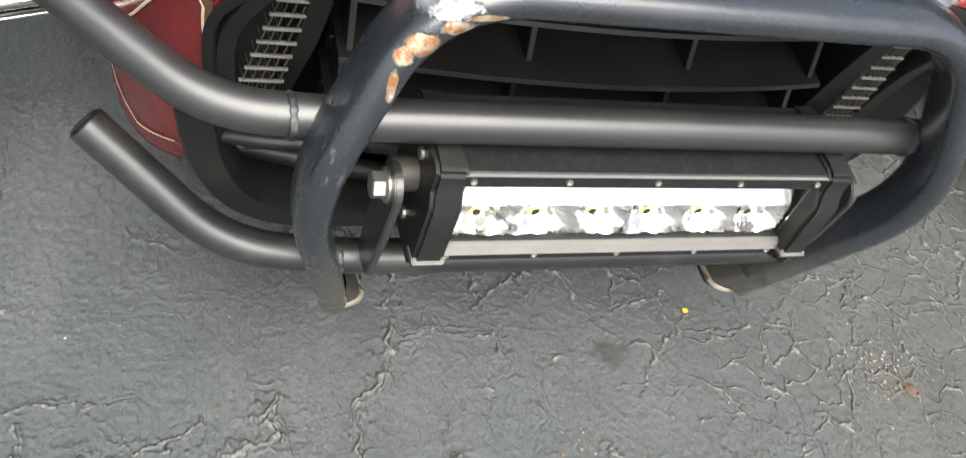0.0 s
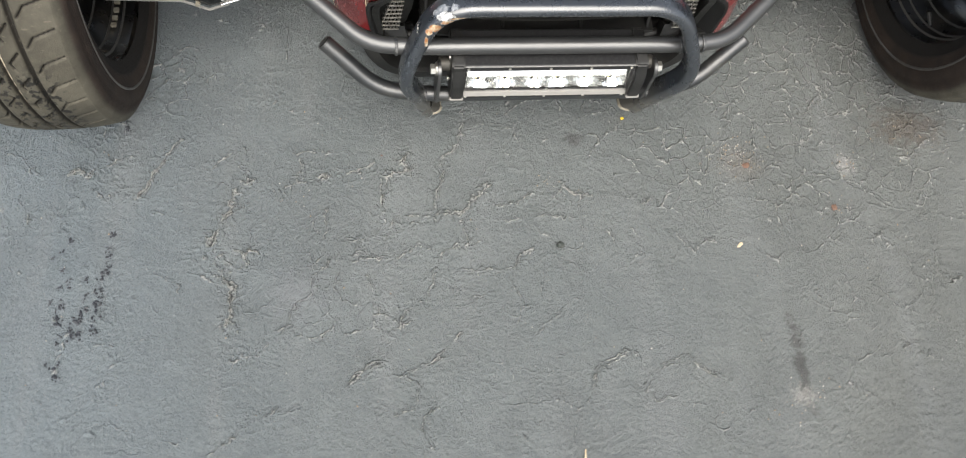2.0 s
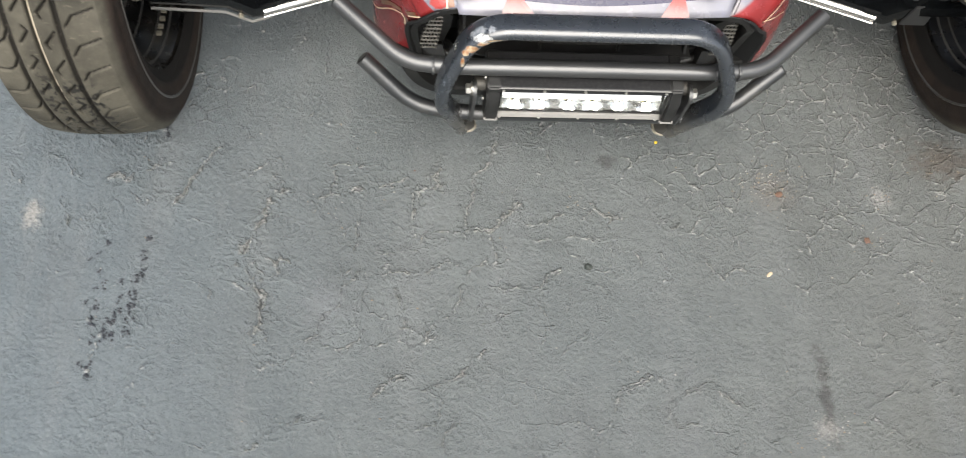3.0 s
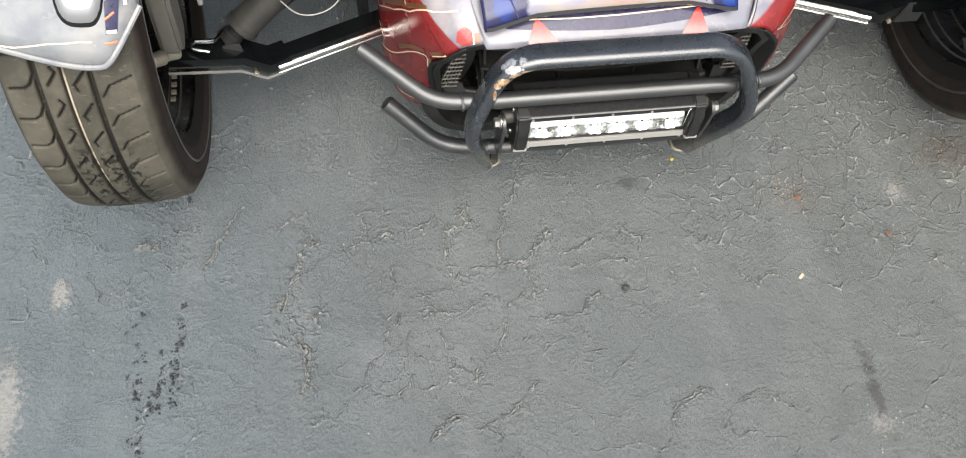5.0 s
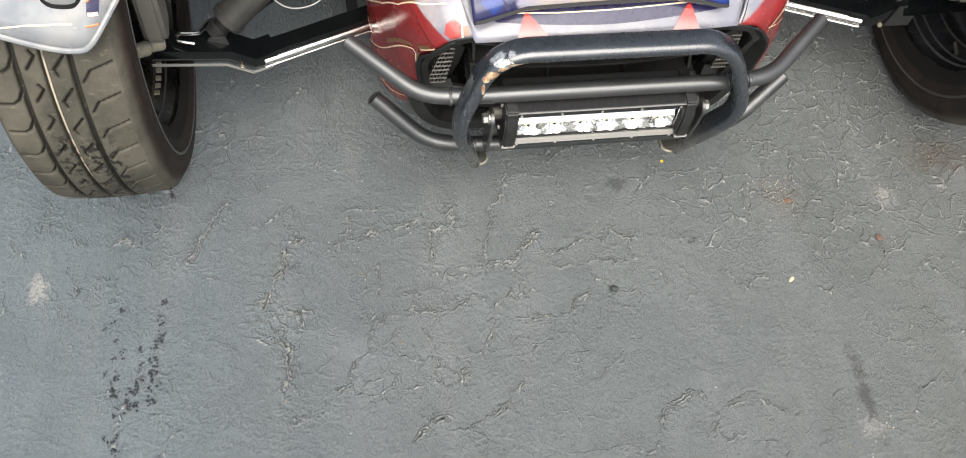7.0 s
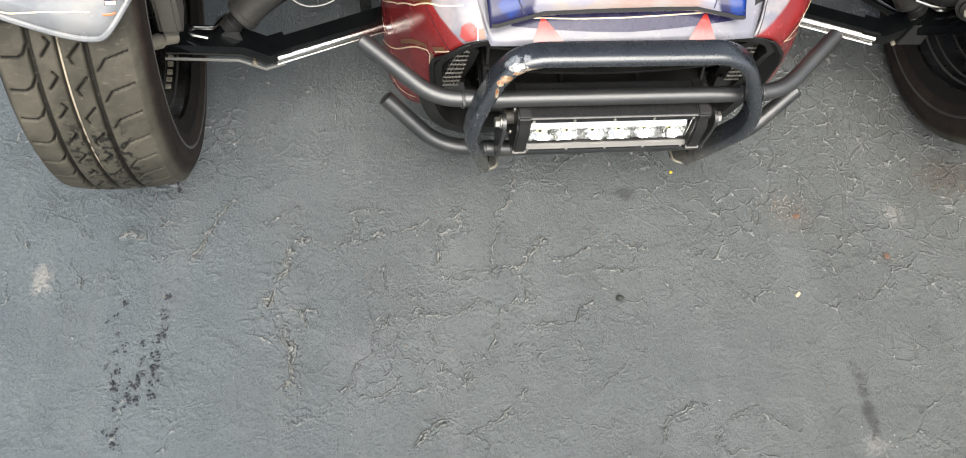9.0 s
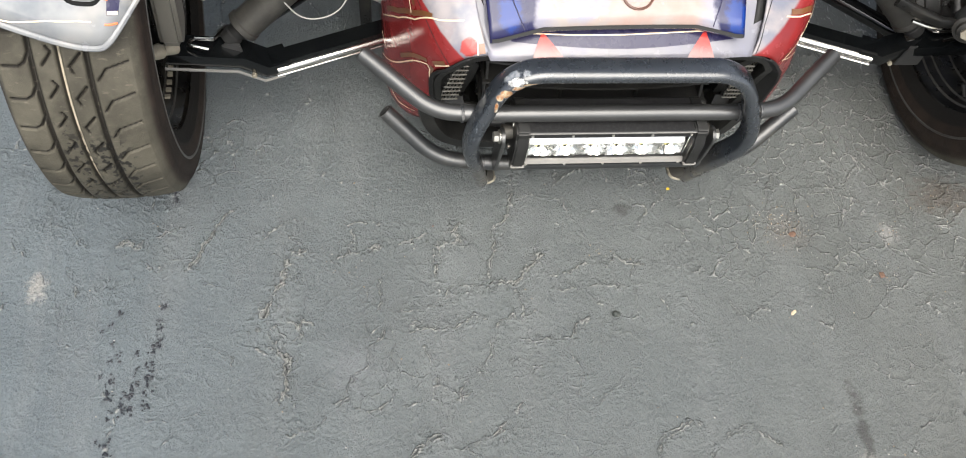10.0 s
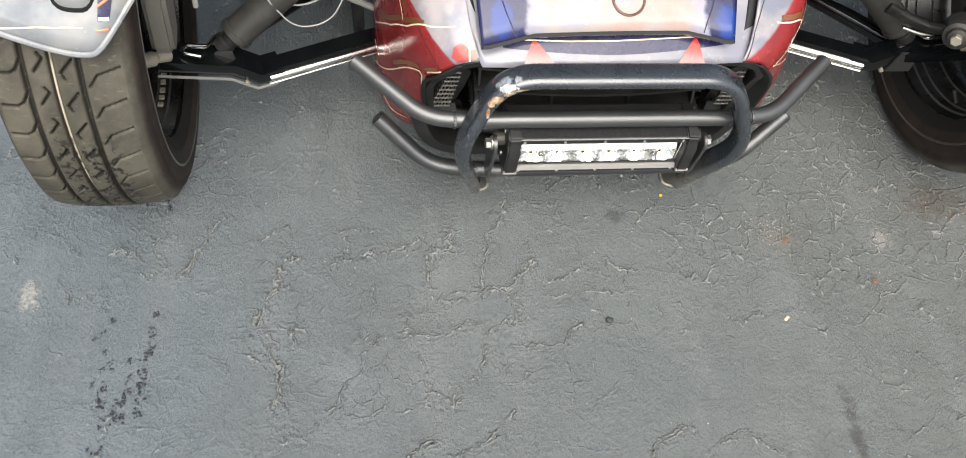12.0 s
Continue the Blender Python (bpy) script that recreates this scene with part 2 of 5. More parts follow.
def hoop_coat():
    """Powder coat with one bend scraped to bare and rusting steel."""
    m = material("scraped_black_powder_coat", rough=0.36, coat=0.35)
    w = Web(m)
    w.b.inputs["Specular IOR Level"].default_value = 1.0
    coat = w.mix(w.math("MULTIPLY", w.span(w.noise(18, 6, 0.65), 0.42, 0.75), 0.25), (0.018, 0.0215, 0.0265), (0.055, 0.060, 0.066))
    def near(c, k):
        return w.vec("LENGTH", w.vec("MULTIPLY", w.vec("SUBTRACT", w.pos, c), k))

    hz = w.axes()[2]
    low = w.math("MULTIPLY", w.span(w.math("ADD", hz, w.math("MULTIPLY", w.math("SUBTRACT", w.noise(40, 5, 0.7), 0.5), 0.10)), 0.09, 0.19, 0.75, 0.0), w.span(w.noise(130, 4, 0.7), 0.3, 0.6, 0.35, 1.0))
    coat = w.mix(low, coat, (0.085, 0.078, 0.062))
    streak = w.noise(1.0, 4, 0.7, at=w.vec("MULTIPLY", w.pos, (260, 260, 70)))
    scuffs = w.math("MULTIPLY", w.span(streak, 0.56, 0.66), w.span(near((-0.186, 0.296, 0.262), (1 / 0.022, 1 / 0.030, 1 / 0.040)), 0.5, 1.1, 1.0, 0.0))
    coat = w.mix(w.math("MULTIPLY", scuffs, 0.5), coat, (0.16, 0.18, 0.205))
    torn_noise = w.math("MULTIPLY", w.math("SUBTRACT", w.noise(160, 6, 0.8), 0.5), 2.2)

    def torn(*spots, ragged=1.0):
        """Ragged areas round (centre, half sizes)."""
        area = None
        for c, half in spots:
            q = w.span(w.math("ADD", near(c, tuple(1 / h for h in half)), w.math("MULTIPLY", torn_noise, ragged)), 0.75, 1.0, 1.0, 0.0)
            area = q if area is None else w.math("MAXIMUM", area, q)
        return area

    brushed = torn(((-0.1445, 0.3170, 0.3245), (0.013, 0.008, 0.010)), ((-0.1300, 0.3150, 0.3345), (0.007, 0.006, 0.006)))
    coat = w.mix(w.math("MULTIPLY", brushed, 0.75), coat, w.mix(w.span(w.noise(150, 4, 0.7), 0.4, 0.6), (0.13, 0.15, 0.18), (0.33, 0.34, 0.35)))
    bare_top = torn(((-0.1394, 0.3085, 0.3240), (0.015, 0.0062, 0.0062)))
    rust_zone = torn(((-0.1598, 0.2995, 0.2890), (0.0025, 0.005, 0.009)), ((-0.1570, 0.3030, 0.3030), (0.0045, 0.005, 0.005)), ((-0.1495, 0.3030, 0.3090), (0.009, 0.005, 0.0062)),
                     ((-0.1365, 0.3045, 0.3170), (0.009, 0.005, 0.004)), ((-0.1230, 0.3058, 0.3222), (0.012, 0.003, 0.0022)), ragged=0.6)
    bare = w.math("MAXIMUM", bare_top, rust_zone)
    metal = w.mix(w.span(w.noise(190, 5, 0.7), 0.42, 0.58), (0.82, 0.82, 0.79), (0.22, 0.22, 0.22))
    rust = w.mix(w.span(w.noise(170, 4, 0.7), 0.42, 0.6), (0.32, 0.125, 0.035), (0.46, 0.37, 0.24))
    metal = w.mix(w.math("MULTIPLY", rust_zone, w.span(w.noise(110, 4, 0.7), 0.35, 0.5, 0.35, 1.0)), metal, rust)
    w.color(w.mix(bare, coat, metal))
    w.put(w.b.inputs["Metallic"], w.math("MULTIPLY", bare, 0.35))
    w.rough(w.math("ADD", w.math("MULTIPLY", bare, 0.18), w.span(w.noise(60, 4), 0.3, 0.7, 0.24, 0.33)))
    w.bump(w.math("ADD", w.math("MULTIPLY", bare, -1.2), w.math("MULTIPLY", w.noise(900, 3), 0.10)), 0.0009, 0.8)
    return m


HOOPCOAT = hoop_coat()


def rubber():
    m = material("brown_dusty_rubber", rough=0.72)
    w = Web(m)
    x, y, z = w.axes()
    r = w.vec("LENGTH", w.vec("MULTIPLY", w.pos, (0, 1, 1)))
    tread = w.span(r, 0.2565, 0.2635)
    base = w.mix(w.span(w.noise(16, 5, 0.65), 0.3, 0.7), (0.040, 0.0365, 0.0275), (0.082, 0.075, 0.057))
    wall = w.mix(w.span(w.noise(40, 4), 0.3, 0.7), (0.014, 0.0100, 0.0075), (0.028, 0.0195, 0.0145))
    wall = w.mix(w.span(r, 0.210, 0.214), (0.008, 0.007, 0.006), wall)
    base = w.mix(tread, wall, base)
    # shade inside the grooves and slots put into the colour
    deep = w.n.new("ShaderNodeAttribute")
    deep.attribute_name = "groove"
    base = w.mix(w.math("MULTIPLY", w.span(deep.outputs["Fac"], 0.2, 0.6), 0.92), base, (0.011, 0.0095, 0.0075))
    sand = w.math("MULTIPLY", w.span(w.math("ABSOLUTE", w.math("SUBTRACT", x, -0.0014)), 0.0011, 0.0019, 1.0, 0.0), w.span(w.noise(25, 3), 0.25, 0.5))
    base = w.mix(w.math("MULTIPLY", sand, 0.9), base, (0.46, 0.40, 0.31))
    reach = w.span(w.math("ADD", z, w.math("MULTIPLY", w.math("SUBTRACT", w.noise(22, 3), 0.5), 0.16)), 0.060, 0.010)
    chips = w.math("MULTIPLY", w.span(w.noise(105, 3, 0.6), 0.535, 0.56), w.math("MULTIPLY", reach, tread))
    chips = w.math("MULTIPLY", chips, w.math("MULTIPLY", w.span(x, -0.030, -0.018), w.span(x, 0.036, 0.052, 1.0, 0.0)))
    base = w.mix(w.math("MULTIPLY", chips, 0.9), base, (0.007, 0.0068, 0.006))
    scuff = w.noise(1.0, 4, 0.7, at=w.vec("MULTIPLY", w.pos, (60, 240, 240)))
    base = w.mix(w.math("MULTIPLY", w.span(scuff, 0.60, 0.68), w.math("MULTIPLY", tread, 0.5)), base, (0.13, 0.115, 0.088))
    w.b.inputs["Specular IOR Level"].default_value = 0.28
    w.color(base)
    w.bump(w.math("ADD", w.noise(700, 3, 0.6), w.math("SUBTRACT", w.math("MULTIPLY", w.noise(140, 3), 0.8), w.math("MULTIPLY", chips, 1.2))), 0.0008, 0.7)
    return m


RUBBER = rubber()


def printed(name, maker):
    m = material(name, rough=0.28, coat=0.12)
    w = Web(m)
    w.b.inputs["Specular IOR Level"].default_value = 0.4
    w.color(maker(w))
    w.rough(w.span(w.noise(30, 4), 0.3, 0.7, 0.16, 0.30))
    w.bump(w.noise(60, 3), 0.0004, 0.15)
    return m


def red_art(w):
    x, y, z = w.axes()
    ax = w.math("ABSOLUTE", x)
    red = w.mix(w.span(w.noise(14, 4), 0.3, 0.7), (0.15, 0.014, 0.015), (0.23, 0.024, 0.024))
    red = w.mix(w.span(w.noise(45, 3), 0.55, 0.75, 0.0, 0.25), red, (0.30, 0.05, 0.045))
    # pale smoke on the front corner facet
    rag = w.math("MULTIPLY", w.math("SUBTRACT", w.noise(30, 4), 0.5), 0.006)
    near_side = w.span(w.math("ADD", w.math("ADD", z, w.math("MULTIPLY", ax, -0.61)), rag), 0.1865, 0.1895)
    far_side = w.span(w.math("ADD", w.math("ADD", z, w.math("MULTIPLY", ax, -0.54)), rag), 0.2225, 0.2275)
    pale = w.mix(w.span(x, -0.05, 0.05), near_side, far_side)
    smoke = w.mix(w.span(w.noise(22, 4), 0.35, 0.65), (0.26, 0.235, 0.235), (0.15, 0.155, 0.19))
    spot = w.span(w.noise(34, 3), 0.55, 0.62)
    smoke = w.mix(w.math("MULTIPLY", spot, 0.25), smoke, (0.20, 0.14, 0.15))
    blob = w.vec("LENGTH", w.vec("SUBTRACT", w.pos, (-0.188, 0.366, 0.319)))
    blob = w.span(w.math("ADD", blob, w.math("MULTIPLY", w.math("SUBTRACT", w.noise(90, 4, 0.7), 0.5), 0.012)), 0.010, 0.013, 1.0, 0.0)
    smoke = w.mix(blob, smoke, (0.30, 0.045, 0.04))
    return w.mix(pale, red, smoke)


def wedge_art(w):
    """Scarlet at the tip, washed out to pale pink at the foot."""
    x, y, z = w.axes()
    return w.mix(w.span(w.math("ADD", y, w.math("MULTIPLY", w.noise(60, 3), 0.006)), 0.353, 0.372), (0.36, 0.23, 0.22), (0.42, 0.035, 0.03))


def silver_art(w):
    c = w.mix(w.span(w.noise(12, 4), 0.3, 0.7), (0.17, 0.17, 0.20), (0.25, 0.24, 0.255))
    return w.mix(w.span(w.noise(40, 4), 0.55, 0.75, 0, 0.5), c, (0.17, 0.17, 0.24))


def cloud_art(w):
    x, y, z = w.axes()
    c = w.mix(w.span(w.noise(14, 5), 0.35, 0.65), (0.30, 0.195, 0.165), (0.28, 0.255, 0.235))
    c = w.mix(w.span(w.noise(11, 3), 0.58, 0.68, 0, 0.6), c, (0.20, 0.22, 0.31))
    side = w.span(w.math("ADD", w.math("ABSOLUTE", x), w.math("MULTIPLY", w.math("SUBTRACT", w.noise(35, 4), 0.5), 0.05)), 0.080, 0.110)
    c = w.mix(w.math("MULTIPLY", side, 0.8), c, (0.20, 0.21, 0.27))
    edge = w.span(w.math("ADD", w.math("ABSOLUTE", x), w.math("MULTIPLY", w.math("SUBTRACT", w.noise(50, 4), 0.5), 0.025)), 0.108, 0.116)
    c = w.mix(edge, c, (0.014, 0.014, 0.055))
    ragged = w.math("MULTIPLY", w.math("SUBTRACT", w.noise(110, 5, 0.7), 0.5), 1.3)
    for cx, cy in ((-0.143, 0.384), (0.138, 0.386)):
        d = w.vec("LENGTH", w.vec("MULTIPLY", w.vec("SUBTRACT", w.pos, (cx, cy, 0)), (1 / 0.017, 1 / 0.022, 0)))
        c = w.mix(w.span(w.math("ADD", d, ragged), 0.55, 1.05, 1.0, 0.0), c, (0.006, 0.030, 0.17))
    return c


# silver with grey-blue and warm patches painted in place of sky reflections
def fender_reflections(w):
    c = w.mix(w.span(w.noise(16, 4), 0.35, 0.65), (0.20, 0.205, 0.21), (0.10, 0.112, 0.13))
    return w.mix(w.span(w.noise(10, 3), 0.55, 0.7, 0, 0.6), c, (0.30, 0.28, 0.25))


SCARLET, RED, SILVER = printed("scarlet_printed_vinyl", wedge_art), printed("deep_red_printed_vinyl", red_art), printed("silver_printed_vinyl", silver_art)
CLOUD, FENDER = printed("cloudy_printed_vinyl", cloud_art), printed("silver_grey_painted_reflections", fender_reflections)


# ---- mesh tools ----
def shape(name, verts, faces, mat, parent=None, label="", smooth=True, flat_over=40):
    me = bpy.data.meshes.new(name)
    me.from_pydata([tuple(v) for v in verts], [], faces)
    me.validate()
    bm = bmesh.new()
    bm.from_mesh(me)
    bmesh.ops.recalc_face_normals(bm, faces=bm.faces)
    bm.to_mesh(me)
    bm.free()
    me.materials.append(mat)
    if smooth:
        me.shade_smooth()
        me.set_sharp_from_angle(angle=radians(flat_over))
    ob = new(name, me)
    if parent:
        ob.parent = parent
    if label:
        tagged(ob, label)
    return ob


def fillet(pts, r, n=7):
    """A line through pts with its inner corners rounded."""
    pts = [Vector(p) for p in pts]
    out = [pts[0]]
    for a, b, c in zip(pts, pts[1:], pts[2:]):
        u, v = (a - b), (c - b)
        k = min(r, u.length * 0.48, v.length * 0.48)
        p, q = b + u.normalized() * k, b + v.normalized() * k
        out += [p.lerp(b, i / n).lerp(b.lerp(q, i / n), i / n) for i in range(n + 1)]
    return out + [pts[-1]]


def ring(r, n=18):
    return [(r * math.cos(2 * math.pi * i / n), r * math.sin(2 * math.pi * i / n)) for i in range(n)]


def stadium(r, half, n=9):
    """Round-ended flat section: thickness 2r across, 2 * half deep."""
    k = half - r
    front = [(r * math.cos(a), -k + r * math.sin(a)) for a in (math.pi + math.pi * i / n for i in range(n + 1))]
    back = [(r * math.cos(a), k + r * math.sin(a)) for a in (math.pi * i / n for i in range(n + 1))]
    return front + back


def swept(pts, section, deep=(0, 1, 0), caps=True):
    """Verts and faces of a section (across, deep) carried along pts."""
    pts, deep = [Vector(p) for p in pts], Vector(deep)
    verts, faces, n = [], [], len(section)
    for i, p in enumerate(pts):
        t = (pts[min(i + 1, len(pts) - 1)] - pts[max(i - 1, 0)]).normalized()
        d = deep - t * deep.dot(t)
        if d.length < 1e-4:
            d = Vector((0, 0, 1)) - t * t.z
        d.normalize()
        a = t.cross(d)
        verts += [p + a * s + d * q for s, q in section]
        if i:
            for j in range(n):
                k = (j + 1) % n
                faces.append(((i - 1) * n + j, (i - 1) * n + k, i * n + k, i * n + j))
    if caps:
        faces += [tuple(range(n))[::-1], tuple(range((len(pts) - 1) * n, len(pts) * n))]
    return verts, faces


def tube(name, pts, r, mat, parent, label="", bend=0.04, n=18):
    return shape(name, *swept(fillet(pts, bend), ring(r, n)), mat, parent, label)


def slab(name, outline, axis, a, b, mat, parent, label="", bevel=0.0015):
    """A flat outline of 2D points, thick from a to b along one axis, with softened edges."""
    bm = bmesh.new()
    put = {"x": lambda p, d: (d, p[0], p[1]), "y": lambda p, d: (p[0], d, p[1]), "z": lambda p, d: (p[0], p[1], d)}[axis]
    low = [bm.verts.new(put(p, a)) for p in outline]
    high = [bm.verts.new(put(p, b)) for p in outline]
    n = len(outline)
    bm.faces.new(low), bm.faces.new(high[::-1])
    for i in range(n):
        bm.faces.new((low[i], low[(i + 1) % n], high[(i + 1) % n], high[i]))
    bmesh.ops.recalc_face_normals(bm, faces=bm.faces)
    if bevel:
        bmesh.ops.bevel(bm, geom=bm.edges[:], offset=bevel, segments=2, affect="EDGES", clamp_overlap=True)
    me = bpy.data.meshes.new(name)
    bm.to_mesh(me)
    bm.free()
    me.materials.append(mat)
    me.shade_smooth()
    me.set_sharp_from_angle(angle=radians(35))
    ob = new(name, me)
    ob.parent = parent
    if label:
        tagged(ob, label)
    return ob


def block(name, x0, x1, y0, y1, z0, z1, mat, parent, label="", bevel=0.002):
    return slab(name, [(x0, y0), (x1, y0), (x1, y1), (x0, y1)], "z", z0, z1, mat, parent, label, bevel)


def rod(name, a, b, r, mat, parent, label="", n=16, steps=None):
    """A turned rod from a to b; steps are (share of length, radius)."""
    a, b = Vector(a), Vector(b)
    t = (b - a).normalized()
    d = Vector((0, 0, 1)) if abs(t.z) < 0.9 else Vector((1, 0, 0))
    u = t.cross(d).normalized()
    v = t.cross(u)
    verts, faces = [], []
    steps = steps or [(0, r * 0.86), (0.0, r), (1.0, r), (1.0, r * 0.86)]
    for i, (s, q) in enumerate(steps):
        c = a.lerp(b, s)
        if i == 0:
            c = c - t * r * 0.1
        if i == len(steps) - 1:
            c = c + t * r * 0.1
        verts += [c + (u * math.cos(2 * math.pi * k / n) + v * math.sin(2 * math.pi * k / n)) * q for k in range(n)]
        if i:
            faces += [((i - 1) * n + k, (i - 1) * n + (k + 1) % n, i * n + (k + 1) % n, i * n + k) for k in range(n)]
    faces += [tuple(range(n))[::-1], tuple(range((len(steps) - 1) * n, len(steps) * n))]
    return shape(name, verts, faces, mat, parent, label, flat_over=30)


def sheet(name, f, nu, nv, mat, parent, label="", thick=0.003, u=(0, 1), v=(0, 1)):
    """A panel over f(u, v), given thickness behind its face."""
    verts = [f(u[0] + (u[1] - u[0]) * i / nu, v[0] + (v[1] - v[0]) * j / nv) for j in range(nv + 1) for i in range(nu + 1)]
    faces = [(j * (nu + 1) + i, j * (nu + 1) + i + 1, (j + 1) * (nu + 1) + i + 1, (j + 1) * (nu + 1) + i) for j in range(nv) for i in range(nu)]
    ob = shape(name, verts, faces, mat, parent, label)
    sol = ob.modifiers.new("thickness", "SOLIDIFY")
    sol.thickness, sol.offset = thick, -1
    return ob


def normal_at(f, u, v, out):
    e = 0.004
    p = Vector(f(u, v))
    n = (Vector(f(u + e, v)) - Vector(f(u - e, v))).cross(Vector(f(u, v + e)) - Vector(f(u, v - e))).normalized()
    return p, (n if n.dot(Vector(out)) > 0 else -n)


def stripe(name, f, uv, width, mat, parent, out, lift=0.0006, label=""):
    """A thin vinyl line laid on the panel f along the (u, v) points."""
    line = []
    for (a, b), (c, d) in zip(uv, uv[1:]):
        line += [(a + (c - a) * i / 8, b + (d - b) * i / 8) for i in range(8)]
    line.append(uv[-1])
    pn = [normal_at(f, a, b, out) for a, b in line]
    verts, faces = [], []
    for i, (p, n) in enumerate(pn):
        t = (pn[min(i + 1, len(pn) - 1)][0] - pn[max(i - 1, 0)][0]).normalized()
        s = t.cross(n).normalized() * width / 2
        verts += [p + n * lift - s, p + n * (lift + 0.0003), p + n * lift + s]
        if i:
            k = 3 * i
            faces += [(k - 3, k - 2, k + 1, k), (k - 2, k - 1, k + 2, k + 1)]
    return shape(name, verts, faces, mat, parent, label)


def patch(name, f, corners, mat, parent, out, lift=0.0004, n=8, label=""):
    """A vinyl patch on the panel f; corners are four (u, v) points in turn."""
    (a, b, c, d), verts = corners, []
    for j in range(n + 1):
        for i in range(n + 1):
            s, t = i / n, j / n
            u = (a[0] * (1 - s) + b[0] * s) * (1 - t) + (d[0] * (1 - s) + c[0] * s) * t
            v = (a[1] * (1 - s) + b[1] * s) * (1 - t) + (d[1] * (1 - s) + c[1] * s) * t
            p, nn = normal_at(f, u, v, out)
            verts.append(p + nn * lift)
    faces = [(j * (n + 1) + i, j * (n + 1) + i + 1, (j + 1) * (n + 1) + i + 1, (j + 1) * (n + 1) + i) for j in range(n) for i in range(n)]
    return shape(name, verts, faces, mat, parent, label)


# ---- ground ----
def value_noise(x, y, size, seed):
    """Smooth lattice noise from -1 to 1, with lumps of that size in metres."""
    rng = np.random.RandomState(seed)
    table = rng.uniform(-1, 1, (256, 256))
    u, v = x / size + 37.3, y / size + 51.7
    i, j = np.floor(u).astype(int), np.floor(v).astype(int)
    f, g = u - i, v - j
    f, g = f * f * (3 - 2 * f), g * g * (3 - 2 * g)
    at = lambda a, b: table[a % 256, b % 256]
    return (at(i, j) * (1 - f) + at(i + 1, j) * f) * (1 - g) + (at(i, j + 1) * (1 - f) + at(i + 1, j + 1) * f) * g


def cell_edges(x, y, size, seed):
    """Distance to the nearest cell border, in metres."""
    rng = np.random.RandomState(seed)
    jit = rng.uniform(0.08, 0.92, (128, 128, 2))
    u, v = x / size, y / size
    i0, j0 = np.floor(u).astype(int), np.floor(v).astype(int)
    d1, d2 = np.full(x.shape, 9.0), np.full(x.shape, 9.0)
    for di in (-1, 0, 1):
        for dj in (-1, 0, 1):
            i, j = i0 + di, j0 + dj
            p = jit[i % 128, j % 128]
            d = np.hypot(u - i - p[..., 0], v - j - p[..., 1])
            near = d < d1
            d2 = np.where(near, d1, np.minimum(d2, d))
            d1 = np.minimum(d1, d)
    return (d2 - d1) * size * 0.5


CRACKS = []


def crack(*pts, strong=1.0):
    CRACKS.append((pts, strong))


# lifted cracks in the coat, in metres on the ground
crack((-0.491, 0.350), (-0.507, 0.330), (-0.523, 0.312), (-0.532, 0.296), (-0.538, 0.272), (-0.545, 0.262), strong=1.2)
crack((-0.561, 0.322), (-0.577, 0.317), (-0.591, 0.308), (-0.609, 0.306), (-0.620, 0.292), (-0.637, 0.300), strong=1)
crack((-0.582, 0.264), (-0.570, 0.273), (-0.588, 0.259), (-0.610, 0.270), strong=0.6)
crack((-0.640, 0.293), (-0.629, 0.305), (-0.615, 0.294), strong=1.2)
crack((-0.784, 0.332), (-0.775, 0.320), (-0.778, 0.306), (-0.762, 0.286), strong=0.7)
crack((-0.725, 0.333), (-0.704, 0.325), (-0.689, 0.302), (-0.679, 0.292), strong=0.8)
crack((-0.799, 0.326), (-0.788, 0.330), (-0.774, 0.315), strong=0.6)
crack((-0.452, 0.303), (-0.435, 0.317), (-0.418, 0.325), (-0.401, 0.328), strong=1.1)
crack((-0.414, 0.306), (-0.401, 0.295), (-0.414, 0.281), strong=1)
crack((-0.392, 0.280), (-0.409, 0.276), (-0.418, 0.261), (-0.426, 0.247), (-0.418, 0.240), (-0.430, 0.228), (-0.438, 0.214), (-0.446, 0.196), (-0.448, 0.183), strong=1.4)
crack((-0.461, 0.165), (-0.445, 0.155), (-0.437, 0.142), (-0.429, 0.128), (-0.417, 0.118), (-0.417, 0.105), (-0.421, 0.089), (-0.417, 0.076), (-0.425, 0.064), strong=1.6)
crack((-0.418, 0.176), (-0.405, 0.162), (-0.397, 0.171), (-0.385, 0.168), strong=1.2)
crack((-0.405, 0.162), (-0.401, 0.148), strong=1)
crack((-0.432, 0.040), (-0.425, 0.027), (-0.410, 0.018), (-0.394, 0.021), (-0.387, 0.028), strong=0.8)
crack((-0.524, 0.233), (-0.507, 0.230), (-0.491, 0.236), strong=0.5)
crack((-0.516, 0.141), (-0.496, 0.132), (-0.484, 0.118), strong=0.6)
crack((-0.629, 0.085), (-0.666, 0.083), (-0.687, 0.076), strong=0.5)
crack((-0.589, 0.046), (-0.560, 0.048), (-0.523, 0.053), strong=0.5)
crack((-0.703, 0.283), (-0.704, 0.260), (-0.690, 0.240), (-0.687, 0.222), strong=0.6)
crack((-0.080, 0.413), (-0.087, 0.385), (-0.089, 0.369), (-0.094, 0.349), (-0.101, 0.342), (-0.108, 0.321), (-0.123, 0.310), (-0.128, 0.290), (-0.127, 0.274), (-0.134, 0.254), (-0.139, 0.234), (-0.138, 0.220), (-0.143, 0.213), strong=1.1)
